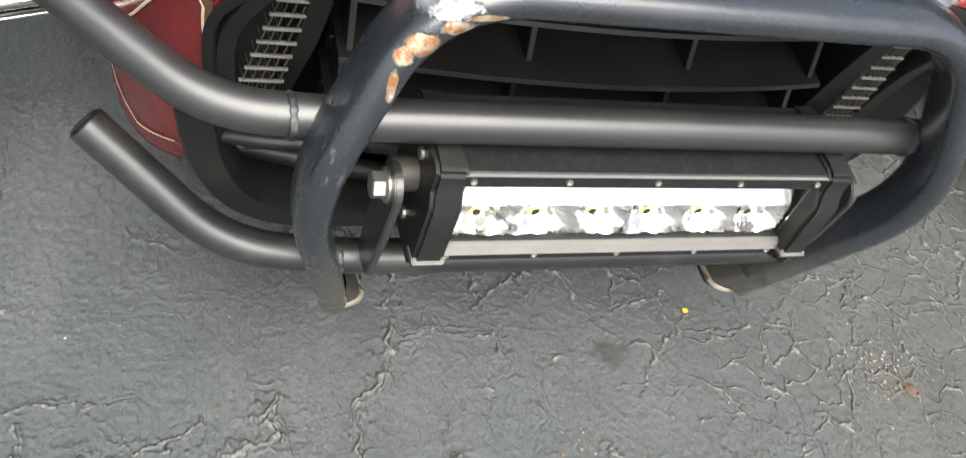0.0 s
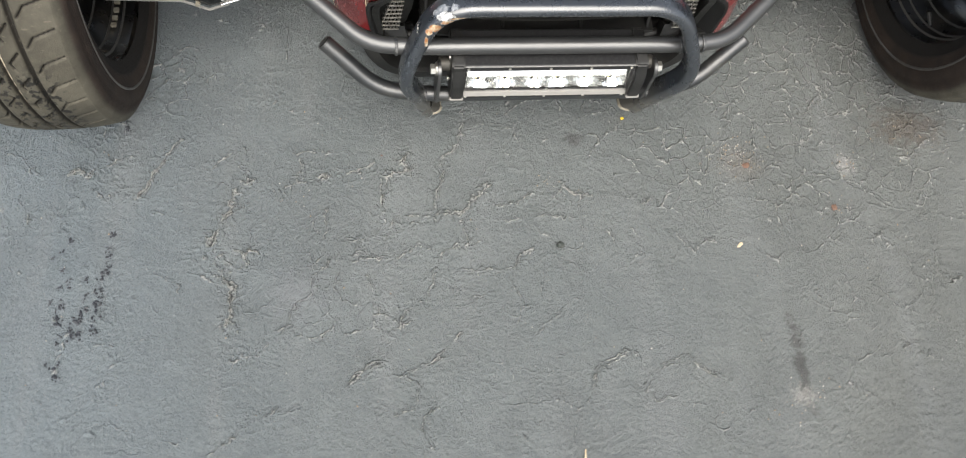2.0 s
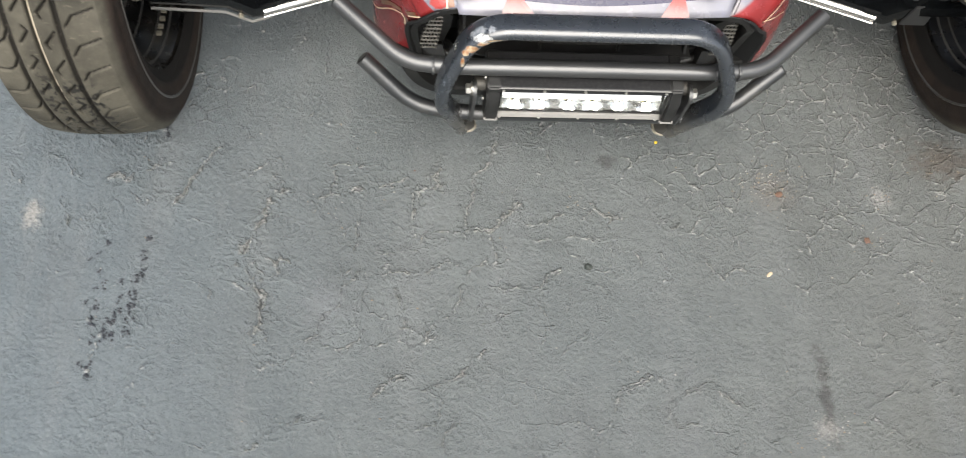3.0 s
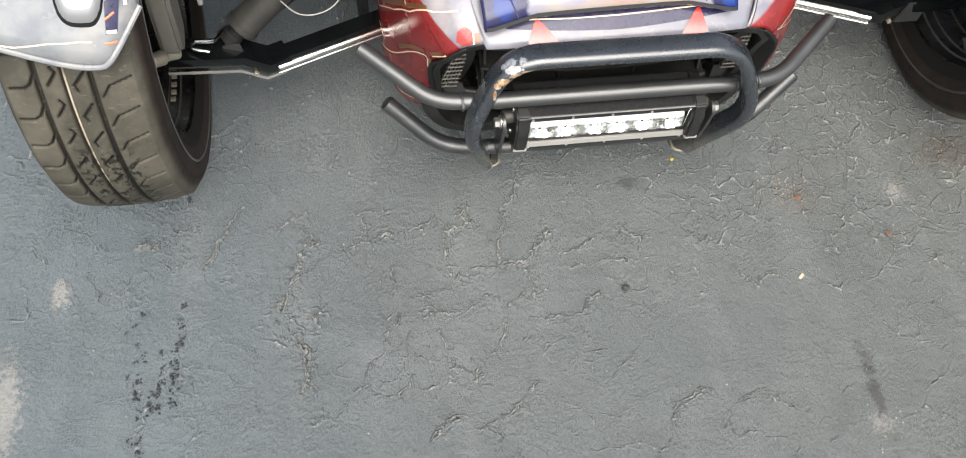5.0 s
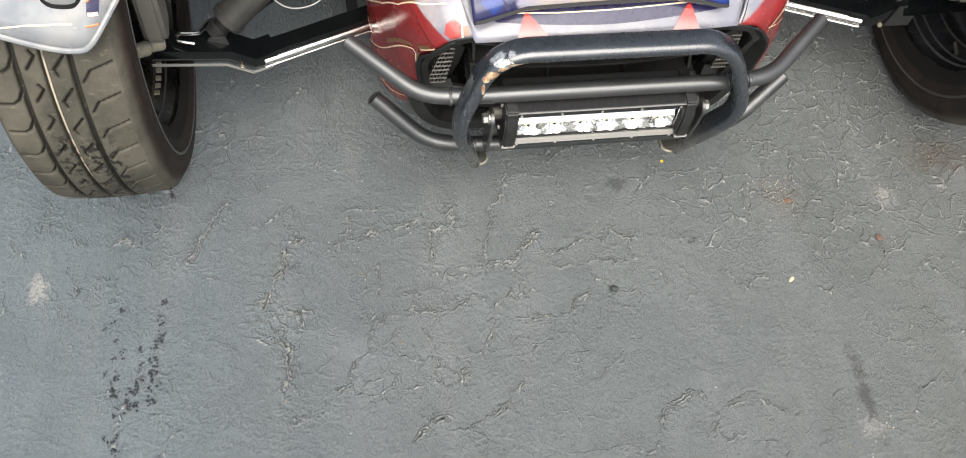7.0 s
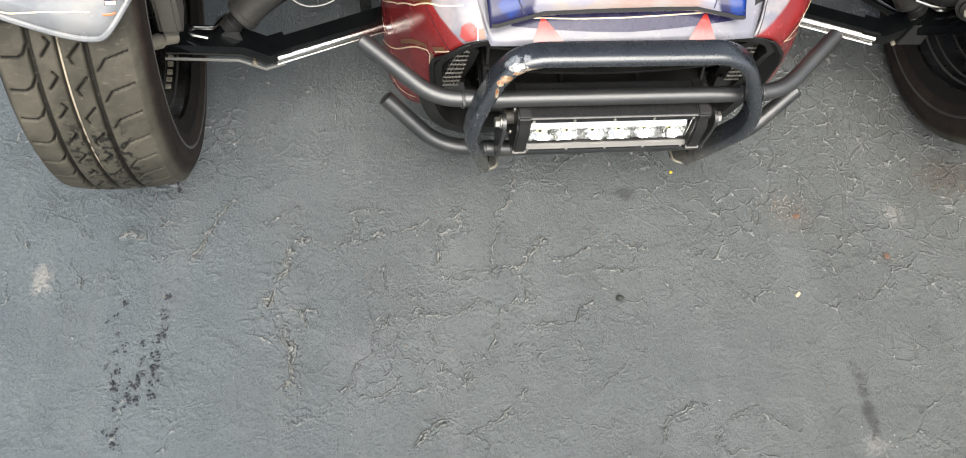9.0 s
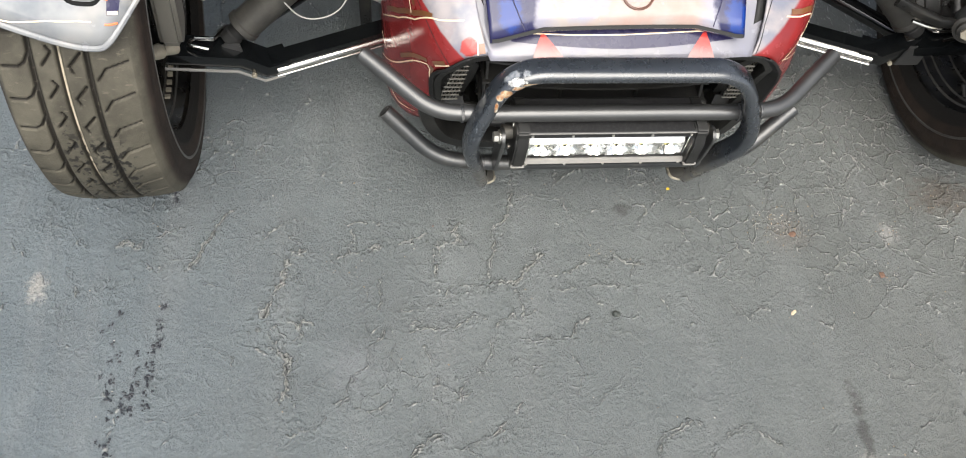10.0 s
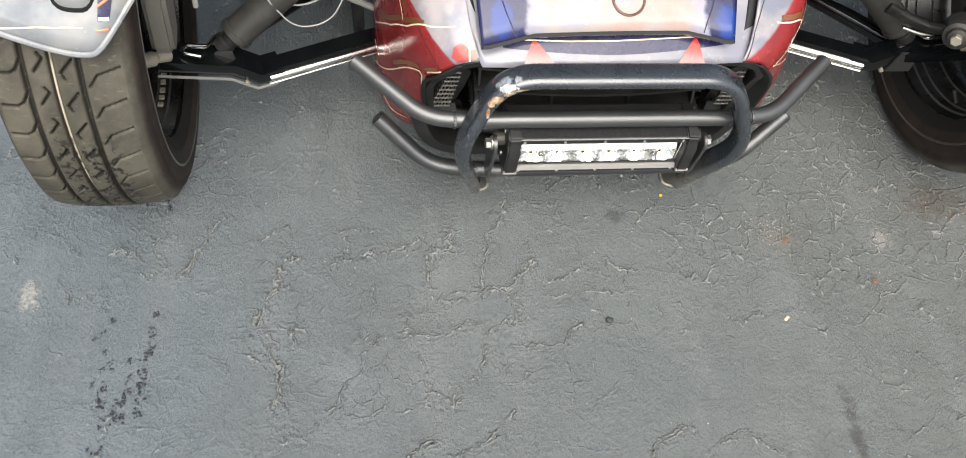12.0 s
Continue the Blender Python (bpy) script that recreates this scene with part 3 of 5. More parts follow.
crack((-0.143, 0.213), (-0.164, 0.216), (-0.182, 0.217), strong=0.8)
crack((-0.060, 0.261), (-0.073, 0.247), (-0.092, 0.232), (-0.107, 0.218), (-0.118, 0.222), (-0.133, 0.224), (-0.141, 0.213), strong=1.5)
crack((-0.104, 0.208), (-0.102, 0.194), (-0.095, 0.179), (-0.100, 0.170), strong=1.1)
crack((-0.083, 0.171), (-0.101, 0.165), (-0.113, 0.168), (-0.132, 0.157), (-0.142, 0.144), (-0.147, 0.126), (-0.151, 0.103), (-0.157, 0.086), (-0.170, 0.082), (-0.191, 0.075), (-0.196, 0.045), strong=0.9)
crack((-0.177, 0.318), (-0.187, 0.302), (-0.179, 0.292), (-0.198, 0.282), (-0.207, 0.272), (-0.213, 0.253), (-0.213, 0.238), strong=1.4)
crack((-0.178, 0.302), (-0.163, 0.276), (-0.155, 0.265), strong=0.6)
crack((-0.223, 0.299), (-0.245, 0.294), (-0.263, 0.290), (-0.276, 0.301), strong=0.9)
crack((-0.289, 0.286), (-0.307, 0.277), (-0.329, 0.273), (-0.346, 0.263), (-0.355, 0.256), strong=1.1)
crack((-0.327, 0.311), (-0.324, 0.292), (-0.329, 0.277), strong=0.8)
crack((-0.349, 0.324), (-0.323, 0.323), (-0.288, 0.325), (-0.261, 0.326), strong=0.8)
crack((-0.261, 0.184), (-0.236, 0.184), (-0.214, 0.189), (-0.192, 0.193), strong=0.9)
crack((-0.195, 0.217), (-0.205, 0.199), strong=0.5)
crack((-0.259, 0.145), (-0.246, 0.152), (-0.221, 0.152), (-0.196, 0.151), (-0.182, 0.164), (-0.160, 0.170), (-0.152, 0.167), strong=0.8)
crack((-0.239, 0.131), (-0.237, 0.113), (-0.230, 0.099), (-0.222, 0.085), (-0.226, 0.068), (-0.212, 0.063), (-0.197, 0.054), (-0.176, 0.061), strong=0.6)
crack((-0.313, 0.126), (-0.314, 0.104), (-0.331, 0.092), (-0.343, 0.080), (-0.344, 0.059), (-0.359, 0.051), strong=0.6)
crack((-0.280, 0.072), (-0.285, 0.055), (-0.301, 0.043), (-0.325, 0.041), strong=0.6)
crack((-0.309, 0.132), (-0.292, 0.143), (-0.283, 0.160), strong=0.8)
crack((-0.117, 0.040), (-0.123, 0.028), (-0.132, 0.020), (-0.145, 0.013), (-0.158, 0.001), (-0.174, -0.002), strong=0.8)
crack((-0.225, 0.010), (-0.241, -0.001), (-0.253, -0.009), (-0.264, -0.016), (-0.268, -0.027), strong=0.9)
crack((-0.211, -0.012), (-0.195, -0.017), (-0.183, -0.009), strong=0.6)
crack((-0.292, 0.232), (-0.297, 0.213), (-0.289, 0.198), (-0.294, 0.184), strong=0.7)
crack((-0.080, 0.363), (-0.057, 0.362), (-0.029, 0.361), (-0.001, 0.355), strong=0.7)
crack((-0.061, 0.231), (-0.020, 0.234), (-0.006, 0.239), (0.005, 0.248), (0.031, 0.242), (0.047, 0.254), (0.064, 0.246), (0.091, 0.243), strong=0.9)
crack((0.078, 0.245), (0.070, 0.230), (0.065, 0.215), (0.084, 0.209), strong=0.6)
crack((-0.047, 0.208), (-0.016, 0.207), (0.020, 0.207), (0.066, 0.208), strong=0.8)
crack((-0.004, 0.199), (0.003, 0.184), (0.019, 0.173), (0.030, 0.163), (0.056, 0.157), strong=0.6)
crack((-0.006, 0.160), (-0.021, 0.147), (-0.036, 0.133), (-0.059, 0.125), (-0.080, 0.128), (-0.102, 0.123), (-0.116, 0.110), (-0.123, 0.093), strong=0.9)
crack((-0.068, 0.094), (-0.086, 0.086), (-0.099, 0.078), (-0.117, 0.075), strong=0.6)
crack((-0.047, 0.120), (-0.036, 0.106), (-0.031, 0.087), (-0.025, 0.069), strong=0.6)
crack((0.030, 0.139), (0.051, 0.133), (0.064, 0.109), (0.058, 0.100), strong=0.5)
crack((-0.028, 0.026), (-0.000, 0.041), (0.011, 0.058), (0.042, 0.083), (0.056, 0.087), strong=0.6)
crack((0.121, -0.009), (0.110, -0.002), (0.083, -0.007), (0.068, -0.018), (0.057, -0.030), (0.050, -0.046), strong=0.8)
crack((0.122, -0.055), (0.134, -0.035), (0.156, -0.020), (0.184, -0.012), (0.203, -0.023), (0.221, -0.037), (0.244, -0.047), strong=0.7)
crack((0.140, 0.232), (0.155, 0.237), (0.162, 0.226), (0.177, 0.229), strong=0.9)
crack((0.104, 0.193), (0.110, 0.178), (0.111, 0.164), strong=0.5)
crack((0.207, 0.179), (0.220, 0.158), (0.227, 0.148), (0.235, 0.162), (0.259, 0.164), strong=1)
crack((0.217, 0.219), (0.227, 0.203), (0.234, 0.192), strong=0.7)
crack((0.342, 0.402), (0.325, 0.384), (0.317, 0.373), strong=0.8)
crack((-0.069, 0.257), (-0.063, 0.282), (-0.063, 0.298), strong=0.6)
crack((-0.031, 0.312), (-0.016, 0.323), (0.007, 0.322), strong=0.6)
crack((-0.009, 0.366), (-0.009, 0.333), (0.002, 0.317), (0.009, 0.274), strong=0.7)
crack((0.098, 0.324), (0.109, 0.307), (0.136, 0.301), strong=0.5)
crack((-0.017, 0.412), (-0.021, 0.383), (-0.010, 0.394), (0.006, 0.405), (0.027, 0.410), strong=0.9)
crack((0.070, 0.380), (0.088, 0.374), (0.120, 0.385), (0.151, 0.372), strong=0.6)
crack((0.478, 0.410), (0.460, 0.386), (0.436, 0.375), (0.426, 0.393), strong=0.8)
crack((0.532, 0.427), (0.542, 0.408), (0.524, 0.373), (0.501, 0.367), strong=0.7)
crack((0.579, 0.377), (0.604, 0.358), (0.628, 0.364), strong=0.7)
crack((0.643, 0.430), (0.603, 0.413), (0.586, 0.426), strong=0.6)
crack((-0.227, 0.003), (-0.250, -0.010), (-0.265, -0.023), strong=0.8)
crack((-0.123, 0.026), (-0.147, 0.008), (-0.171, -0.005), (-0.198, -0.015), strong=0.8)
crack((-0.208, -0.066), (-0.185, -0.058), (-0.178, -0.034), (-0.202, -0.009), strong=0.6)
crack((-0.153, -0.061), (-0.172, -0.074), (-0.174, -0.089), (-0.168, -0.109), strong=0.7)
crack((0.120, -0.003), (0.100, 0.001), (0.074, -0.004), (0.057, -0.025), (0.047, -0.042), strong=0.7)
crack((0.192, -0.006), (0.157, -0.014), (0.135, -0.028), (0.123, -0.049), (0.136, -0.066), (0.161, -0.065), strong=0.6)
crack((-0.440, -0.104), (-0.419, -0.088), (-0.392, -0.069), (-0.356, -0.048), strong=0.8)
crack((-0.427, 0.036), (-0.410, 0.024), (-0.386, 0.020), (-0.372, 0.033), strong=0.7)
crack((-0.351, -0.056), (-0.325, -0.048), strong=0.6)
crack((0.591, 0.140), (0.586, 0.101), (0.591, 0.083), (0.616, 0.088), strong=0.7)
crack((0.503, -0.009), (0.518, -0.002), (0.527, -0.022), (0.551, -0.030), strong=0.6)
crack((0.491, 0.156), (0.521, 0.167), (0.540, 0.165), strong=0.6)


def ground():
    far = np.array([0.905, 0.915, 0.94, 1.0, 1.12, 1.25, 1.5, 2, 3, 5, 9, 16, 30, 60, 120])
    xs = np.concatenate([-far[::-1], np.arange(-0.90, -0.781, 0.003), np.arange(-0.78, 0.62, 0.0010), np.arange(0.621, 0.9001, 0.003), far])
    ys = np.concatenate([-0.18 + 0.9 - far[::-1], np.arange(-0.18, 0.42, 0.0010), np.arange(0.421, 0.6001, 0.0016), np.arange(0.604, 0.8601, 0.004), 0.86 - 0.9 + far])
    X, Y = np.meshgrid(xs, ys)
    noise = lambda size, seed: value_noise(X, Y, size, seed)
    near_line = lambda e, wide: np.exp(-(e / wide) ** 2)
    near = np.clip((0.90 - np.maximum(np.abs(X), np.abs(Y - 0.35) * 1.70)) / 0.06, 0, 1)
    wx = X + 0.014 * noise(0.11, 1) + 0.006 * noise(0.035, 2) + 0.004 * noise(0.012, 3) + 0.0022 * noise(0.0055, 33)
    wy = Y + 0.014 * noise(0.11, 4) + 0.006 * noise(0.035, 5) + 0.004 * noise(0.012, 6) + 0.0022 * noise(0.0055, 34)
    # a fine net of cracks, dense beside the far wheel and thin elsewhere
    e1 = cell_edges(wx, wy, 0.070, 11)
    e2 = cell_edges(wx + 3, wy, 0.030, 12)
    dense = np.clip((X - 0.02) / 0.35, 0, 1) * np.clip((Y - 0.13) / 0.16, 0, 1)
    shaded = np.clip((Y - 0.33) / 0.10, 0, 1)
    patch_a = np.clip(0.0 + 0.12 * dense + 0.45 * shaded + 0.55 * noise(0.16, 7) + 0.7 * noise(0.040, 35), 0, 1)
    patch_b = np.clip(-0.30 + 1.05 * dense + 0.35 * shaded + 0.6 * noise(0.13, 8) + 0.6 * noise(0.03, 36), 0, 1)
    crumb = np.clip(0.5 + 0.9 * noise(0.0042, 9) + 0.6 * noise(0.0021, 38), 0, 1.6)
    r1 = near_line(e1, 0.0012) * patch_a * np.clip(0.7 + 0.6 * noise(0.011, 50), 0, 1.2)
    r2 = near_line(e2, 0.0007) * patch_b * np.clip(0.75 + 0.6 * noise(0.009, 51), 0, 1.2)
    # the larger cracks, each with one curled lip and a narrow gap beside it
    lip, gap, zone = np.zeros(X.shape), np.zeros(X.shape), np.zeros(X.shape)
    qx = X + 0.0032 * noise(0.030, 21) + 0.0034 * noise(0.011, 22) + 0.0022 * noise(0.005, 40)
    qy = Y + 0.0032 * noise(0.030, 23) + 0.0034 * noise(0.011, 24) + 0.0022 * noise(0.005, 41)
    broken = np.clip(0.75 + 0.8 * noise(0.017, 37), 0.25, 1.25)
    for pts, strong in CRACKS:
        px, py = [p[0] for p in pts], [p[1] for p in pts]
        i0, i1 = np.searchsorted(xs, (min(px) - 0.04, max(px) + 0.04))
        j0, j1 = np.searchsorted(ys, (min(py) - 0.04, max(py) + 0.04))
        box = np.s_[j0:j1, i0:i1]
        x, y = qx[box], qy[box]
        d, side = np.full(x.shape, 1.0), np.zeros(x.shape)
        for (ax, ay), (bx, by) in zip(pts, pts[1:]):
            long = math.hypot(bx - ax, by - ay) + 1e-9
            k = np.clip(((x - ax) * (bx - ax) + (y - ay) * (by - ay)) / long ** 2, 0, 1)
            seg = np.hypot(x - ax - k * (bx - ax), y - ay - k * (by - ay))
            cross = ((x - ax) * (by - ay) - (y - ay) * (bx - ax)) / long
            side = np.where(seg < d, np.sign(cross), side)
            d = np.minimum(d, seg)
        signed = d * side
        wide = 0.0008 + 0.0004 * strong
        amount = strong * broken[box]
        lip[box] = np.maximum(lip[box], amount * (near_line(signed - 0.0009, wide) + 0.45 * near_line(signed + 0.0024, wide * 0.8)))
        gap[box] = np.maximum(gap[box], amount * near_line(signed + 0.0009, 0.0007))
        zone[box] = np.maximum(zone[box], np.clip(strong - 0.55, 0, 1) * near_line(d, 0.012))
    # curled flakes beside the wide cracks and short wrinkles scattered over the coat
    flake_zone = np.clip(1.4 * zone + 0.25 * near_line(e1, 0.008) * patch_a, 0, 1.3)
    flake = flake_zone * near_line(noise(0.009, 25) + 0.4 * noise(0.0045, 42), 0.16)
    left = np.clip(0.35 - X / 0.9 + 0.4 * shaded, 0.2, 1.3)
    scatter = np.clip(noise(0.07, 43) + 0.6 * noise(0.025, 44), 0, 1) * left
    wrinkle = scatter * near_line(value_noise(X * 1.2, Y * 0.85, 0.011, 45) + 0.3 * noise(0.005, 46), 0.08)
    crisp = np.clip(0.25 + noise(0.10, 60) + 0.6 * noise(0.03, 61), 0, 1) * near_line(noise(0.0075, 62) + 0.35 * noise(0.0036, 63), 0.10)
    wrinkle = wrinkle + 0.45 * crisp
    Z = 0.0011 * r1 * (0.4 + crumb) + 0.0006 * r2 * (0.4 + crumb) + 0.0031 * lip * (0.20 + 1.0 * crumb) - 0.0009 * gap + 0.0028 * flake * crumb + 0.0025 * wrinkle
    Z += 0.0010 * noise(0.060, 26) + 0.0007 * noise(0.022, 27) + 0.00040 * noise(0.0095, 28) + 0.00040 * noise(0.0045, 30) + 0.00040 * noise(0.0026, 47) + 0.00016 * noise(0.0016, 48)
    waves = np.clip((X - 0.25) / 0.3, 0, 1) * np.clip((0.26 - Y) / 0.2, 0, 1)
    Z += 0.0007 * waves * value_noise(X * 0.6, Y * 1.5, 0.012, 29)
    Z = Z * near - 0.0015
    ridge = np.clip(1.2 * r1 * (0.3 + crumb) + 1.9 * r2 * (0.4 + 0.6 * crumb) + 1.4 * lip * (0.35 + 0.7 * crumb) + 0.6 * flake * crumb, 0, 1) * near
    ob = grid_mesh("ground", np.stack([X, Y, Z], -1), ASPHALT)
    for name, values in (("ridge", ridge), ("gap", np.clip(gap, 0, 1) * near)):
        att = ob.data.attributes.new(name, "FLOAT", "POINT")
        att.data.foreach_set("value", values.astype(np.float32).ravel())
    return tagged(ob, "worn black sealed asphalt with fine raised cracks", "asphalt", kind="structure")


def grid_mesh(name, P, mat, parent=None, label="", wrap=False, smooth=True):
    """A mesh over a grid of points; wrap joins the last row to the first."""
    rows, cols = P.shape[:2]
    idx = np.arange(rows * cols).reshape(rows, cols)
    if wrap:
        idx = np.concatenate([idx, idx[:1]])
    q = np.stack([idx[:-1, :-1], idx[:-1, 1:], idx[1:, 1:], idx[1:, :-1]], -1).reshape(-1, 4)
    me = bpy.data.meshes.new(name)
    me.vertices.add(rows * cols)
    me.vertices.foreach_set("co", P.astype(np.float32).ravel())
    me.loops.add(q.size)
    me.loops.foreach_set("vertex_index", q.astype(np.int32).ravel())
    me.polygons.add(len(q))
    me.polygons.foreach_set("loop_start", np.arange(0, q.size, 4, dtype=np.int32))
    me.update(calc_edges=True)
    me.validate()
    me.materials.append(mat)
    if smooth:
        me.shade_smooth()
    ob = new(name, me)
    if parent:
        ob.parent = parent
    if label:
        tagged(ob, label)
    return ob


ground()

# ---- three-wheeler ----
trike = tagged(new("three_wheeler"), "red, white and navy wrapped three-wheeled motorcycle parked on asphalt", "motorcycle")

# bull bar
HOOP = [(-0.148, 0.348, 0.080), (-0.188, 0.302, 0.218), (-0.146, 0.324, 0.327)]
hoop_line = fillet(HOOP + [(-x, y, z) for x, y, z in HOOP[::-1]], 0.045, 12)
bull_bar = shape("bull_bar", *swept(hoop_line, stadium(0.0090, 0.0172)), HOOPCOAT, trike, "satin black steel hoop, chipped and rusty at one corner")
TUBE = 0.0106
CROSS = [(-0.312, 0.404, 0.265), (-0.228, 0.333, 0.241), (-0.17, 0.326, 0.244), (0.17, 0.326, 0.244), (0.228, 0.333, 0.241), (0.312, 0.404, 0.265)]
LOWER = [(-0.283, 0.380, 0.183), (-0.215, 0.345, 0.126), (-0.15, 0.338, 0.123), (0.15, 0.338, 0.123), (0.215, 0.345, 0.126), (0.283, 0.380, 0.183)]


def open_end(line, r, parent):
    """A plastic plug let into the end of a tube."""
    a, b = Vector(line[0]), Vector(line[1])
    t = (a - b).normalized()
    rod("tube_plug", a - t * 0.006, a + t * 0.0006, r * 0.86, PLASTIC, parent)


for name, line, coat in (("cross_tube", CROSS, POWDER), ("lower_tube", LOWER, DUSTYCOAT)):
    tb = tube(name, line, TUBE, coat, bull_bar, bend=0.045)
    for end in (line, line[::-1]):
        open_end(end, TUBE, tb)


def weld(centre, axis, r, seed, n=40):
    """A lumpy ring of weld metal round a tube."""
    rnd = random.Random(seed)
    c, t = Vector(centre), Vector(axis).normalized()
    u = t.cross(Vector((0, 0, 1))).normalized()
    v = t.cross(u)
    verts, faces, m = [], [], 6
    for i in range(n):
        a = 2 * math.pi * i / n
        o = u * math.cos(a) + v * math.sin(a)
        k = 0.0012 + 0.0002 * math.sin(i * 2.1) + rnd.uniform(-0.0002, 0.0002)
        for j in range(m):
            b = 2 * math.pi * j / m
            verts.append(c + o * (r + k * math.cos(b)) + t * (k * 1.6 * math.sin(b)))
    for i in range(n):
        for j in range(m):
            faces.append((i * m + j, i * m + (j + 1) % m, ((i + 1) % n) * m + (j + 1) % m, ((i + 1) % n) * m + j))
    shape("weld_bead", verts, faces, WELD, bull_bar)


def hoop_foot(sx):
    """The rounded steel end of a hoop leg, with a rubbed rim round it."""
    def section(wide, k, z, slide):
        return [Vector((sx * (0.148 - slide) + wide * a, 0.348 + slide + k * b, z)) for a, b in stadium(0.0094, 0.0150)]

    rings = [section(g, k, z, d) for g, k, z, d in ((1.0, 1.0, 0.094, -0.003), (1.15, 1.02, 0.086, 0.0), (1.40, 1.02, 0.079, 0.003), (1.45, 1.0, 0.073, 0.006), (1.25, 0.88, 0.068, 0.009), (0.9, 0.62, 0.0652, 0.010), (0.35, 0.25, 0.0645, 0.010))]
    n = len(rings[0])
    verts = [p for r in rings for p in r]
    faces = [(i * n + j, i * n + (j + 1) % n, (i + 1) * n + (j + 1) % n, (i + 1) * n + j) for i in range(len(rings) - 1) for j in range(n)]
    faces.append(tuple(range((len(rings) - 1) * n, len(rings) * n)))
    foot = shape("hoop_foot", verts, faces, CAST, bull_bar, "dusty rounded foot of the hoop")
    edge = section(1.48, 1.03, 0.0735, 0.006)
    shape("foot_rim", *swept(edge + edge[:1], ring(0.0021, 8), caps=False), TARNISHED, foot, "rubbed pale and rusty rim")


for k, (x, y, z) in enumerate(((-0.1935, 0.3275, 0.2435), (-0.164, 0.326, 0.244), (0.164, 0.326, 0.244), (0.1935, 0.3275, 0.2435))):
    weld((x, y, z), (1, 0.05, 0), TUBE, k)
for k, sx in enumerate((-1, 1)):
    weld((sx * 0.152, 0.338, 0.123), (1, 0, 0), TUBE, 7 + k)
    hoop_foot(sx)

# light bar
LX, LF, LB, LZ0, LZ1 = 0.112, 0.306, 0.362, 0.160, 0.230


def light_housing():
    """Extruded tray: top, bottom and back walls with a stepped front rim."""
    sec = [(LF, LZ0), (LF, LZ0 + 0.0075), (LF + 0.003, LZ0 + 0.008), (LF + 0.003, LZ0 + 0.0115), (LF + 0.001, LZ0 + 0.012), (LF + 0.003, LZ0 + 0.0125), (LF + 0.005, LZ0 + 0.0128),
           (LB - 0.02, LZ0 + 0.0128), (LB - 0.02, LZ1 - 0.0112), (LF + 0.005, LZ1 - 0.0112), (LF, LZ1 - 0.0105), (LF, LZ1 - 0.001), (LF + 0.001, LZ1), (LB - 0.004, LZ1 + 0.003),
           (LB, LZ1), (LB, LZ0), (LB - 0.006, LZ0 - 0.002), (LF + 0.001, LZ0 - 0.001)]
    verts = [(x, y, z) for x in (-LX, LX) for y, z in sec]
    n = len(sec)
    faces = [(i, (i + 1) % n, n + (i + 1) % n, n + i) for i in range(n)]
    return shape("light_bar", verts, faces, HOUSING, trike, "black aluminium light bar with chromed reflectors behind clear glass", smooth=False)


light_bar = light_housing()
block("trim_rib", -LX + 0.001, LX - 0.001, LF - 0.0012, LF + 0.002, LZ1 - 0.0022, LZ1 - 0.0008, BRIGHT, light_bar, "bright machined edge", 0.0004)
for sx in (-1, 1):
    cap = [(LF - 0.002, LZ0 - 0.003), (LF - 0.008, LZ0 + 0.006), (LF - 0.008, LZ1 - 0.020), (LF - 0.003, LZ1 - 0.012), (LF - 0.003, LZ1 + 0.001), (LF + 0.004, LZ1 + 0.004), (LB - 0.004, LZ1 + 0.005), (LB + 0.002, LZ1), (LB + 0.002, LZ0), (LB - 0.006, LZ0 - 0.004)]
    end_cap = slab("end_cap", cap, "x", sx * (LX - 0.004), sx * (LX + 0.013), PLASTIC, light_bar, "black plastic end cap", 0.0022)
    # pale ledge added for the highlight on the cap's lower corner
    slab("cap_highlight", [(LF - 0.0086, LZ0 + 0.0062), (LF - 0.0092, LZ0 + 0.0090), (LF - 0.0072, LZ0 + 0.0106), (LF + 0.0040, LZ0 + 0.0096), (LF + 0.0040, LZ0 + 0.0062)], "x", sx * (LX - 0.0046), sx * (LX + 0.0136), SILL, end_cap, "pale ledge standing in for a highlight", 0.0008)
    rod("pivot_boss", (sx * (LX + 0.012), 0.330, 0.203), (sx * (LX + 0.026), 0.330, 0.203), 0.0095, CAST, light_bar)
    tab = [(0.318 + 0.013 * math.cos(a), 0.206 + 0.013 * math.sin(a)) for a in (math.pi * i / 10 for i in range(11))] + [(0.309, 0.170), (0.316, 0.134), (0.338, 0.129), (0.341, 0.165)]
    slab("mount_tab", tab, "x", sx * 0.137, sx * 0.1415, POWDER, light_bar, "black steel mounting tab", 0.0008)
    rod("hex_bolt", (sx * 0.1410, 0.321, 0.204), (sx * 0.1495, 0.321, 0.204), 0.0072, STEEL, light_bar, "zinc plated hex bolt", n=6)
    rod("washer", (sx * 0.1412, 0.321, 0.204), (sx * 0.1428, 0.321, 0.204), 0.0092, STEEL, light_bar, n=20)
    for zz in (LZ0 + 0.014, LZ1 - 0.010):
        rod("cap_screw", (sx * (LX + 0.0125), LF + 0.022, zz), (sx * (LX + 0.0146), LF + 0.022, zz), 0.0034, STEEL, light_bar, n=10)
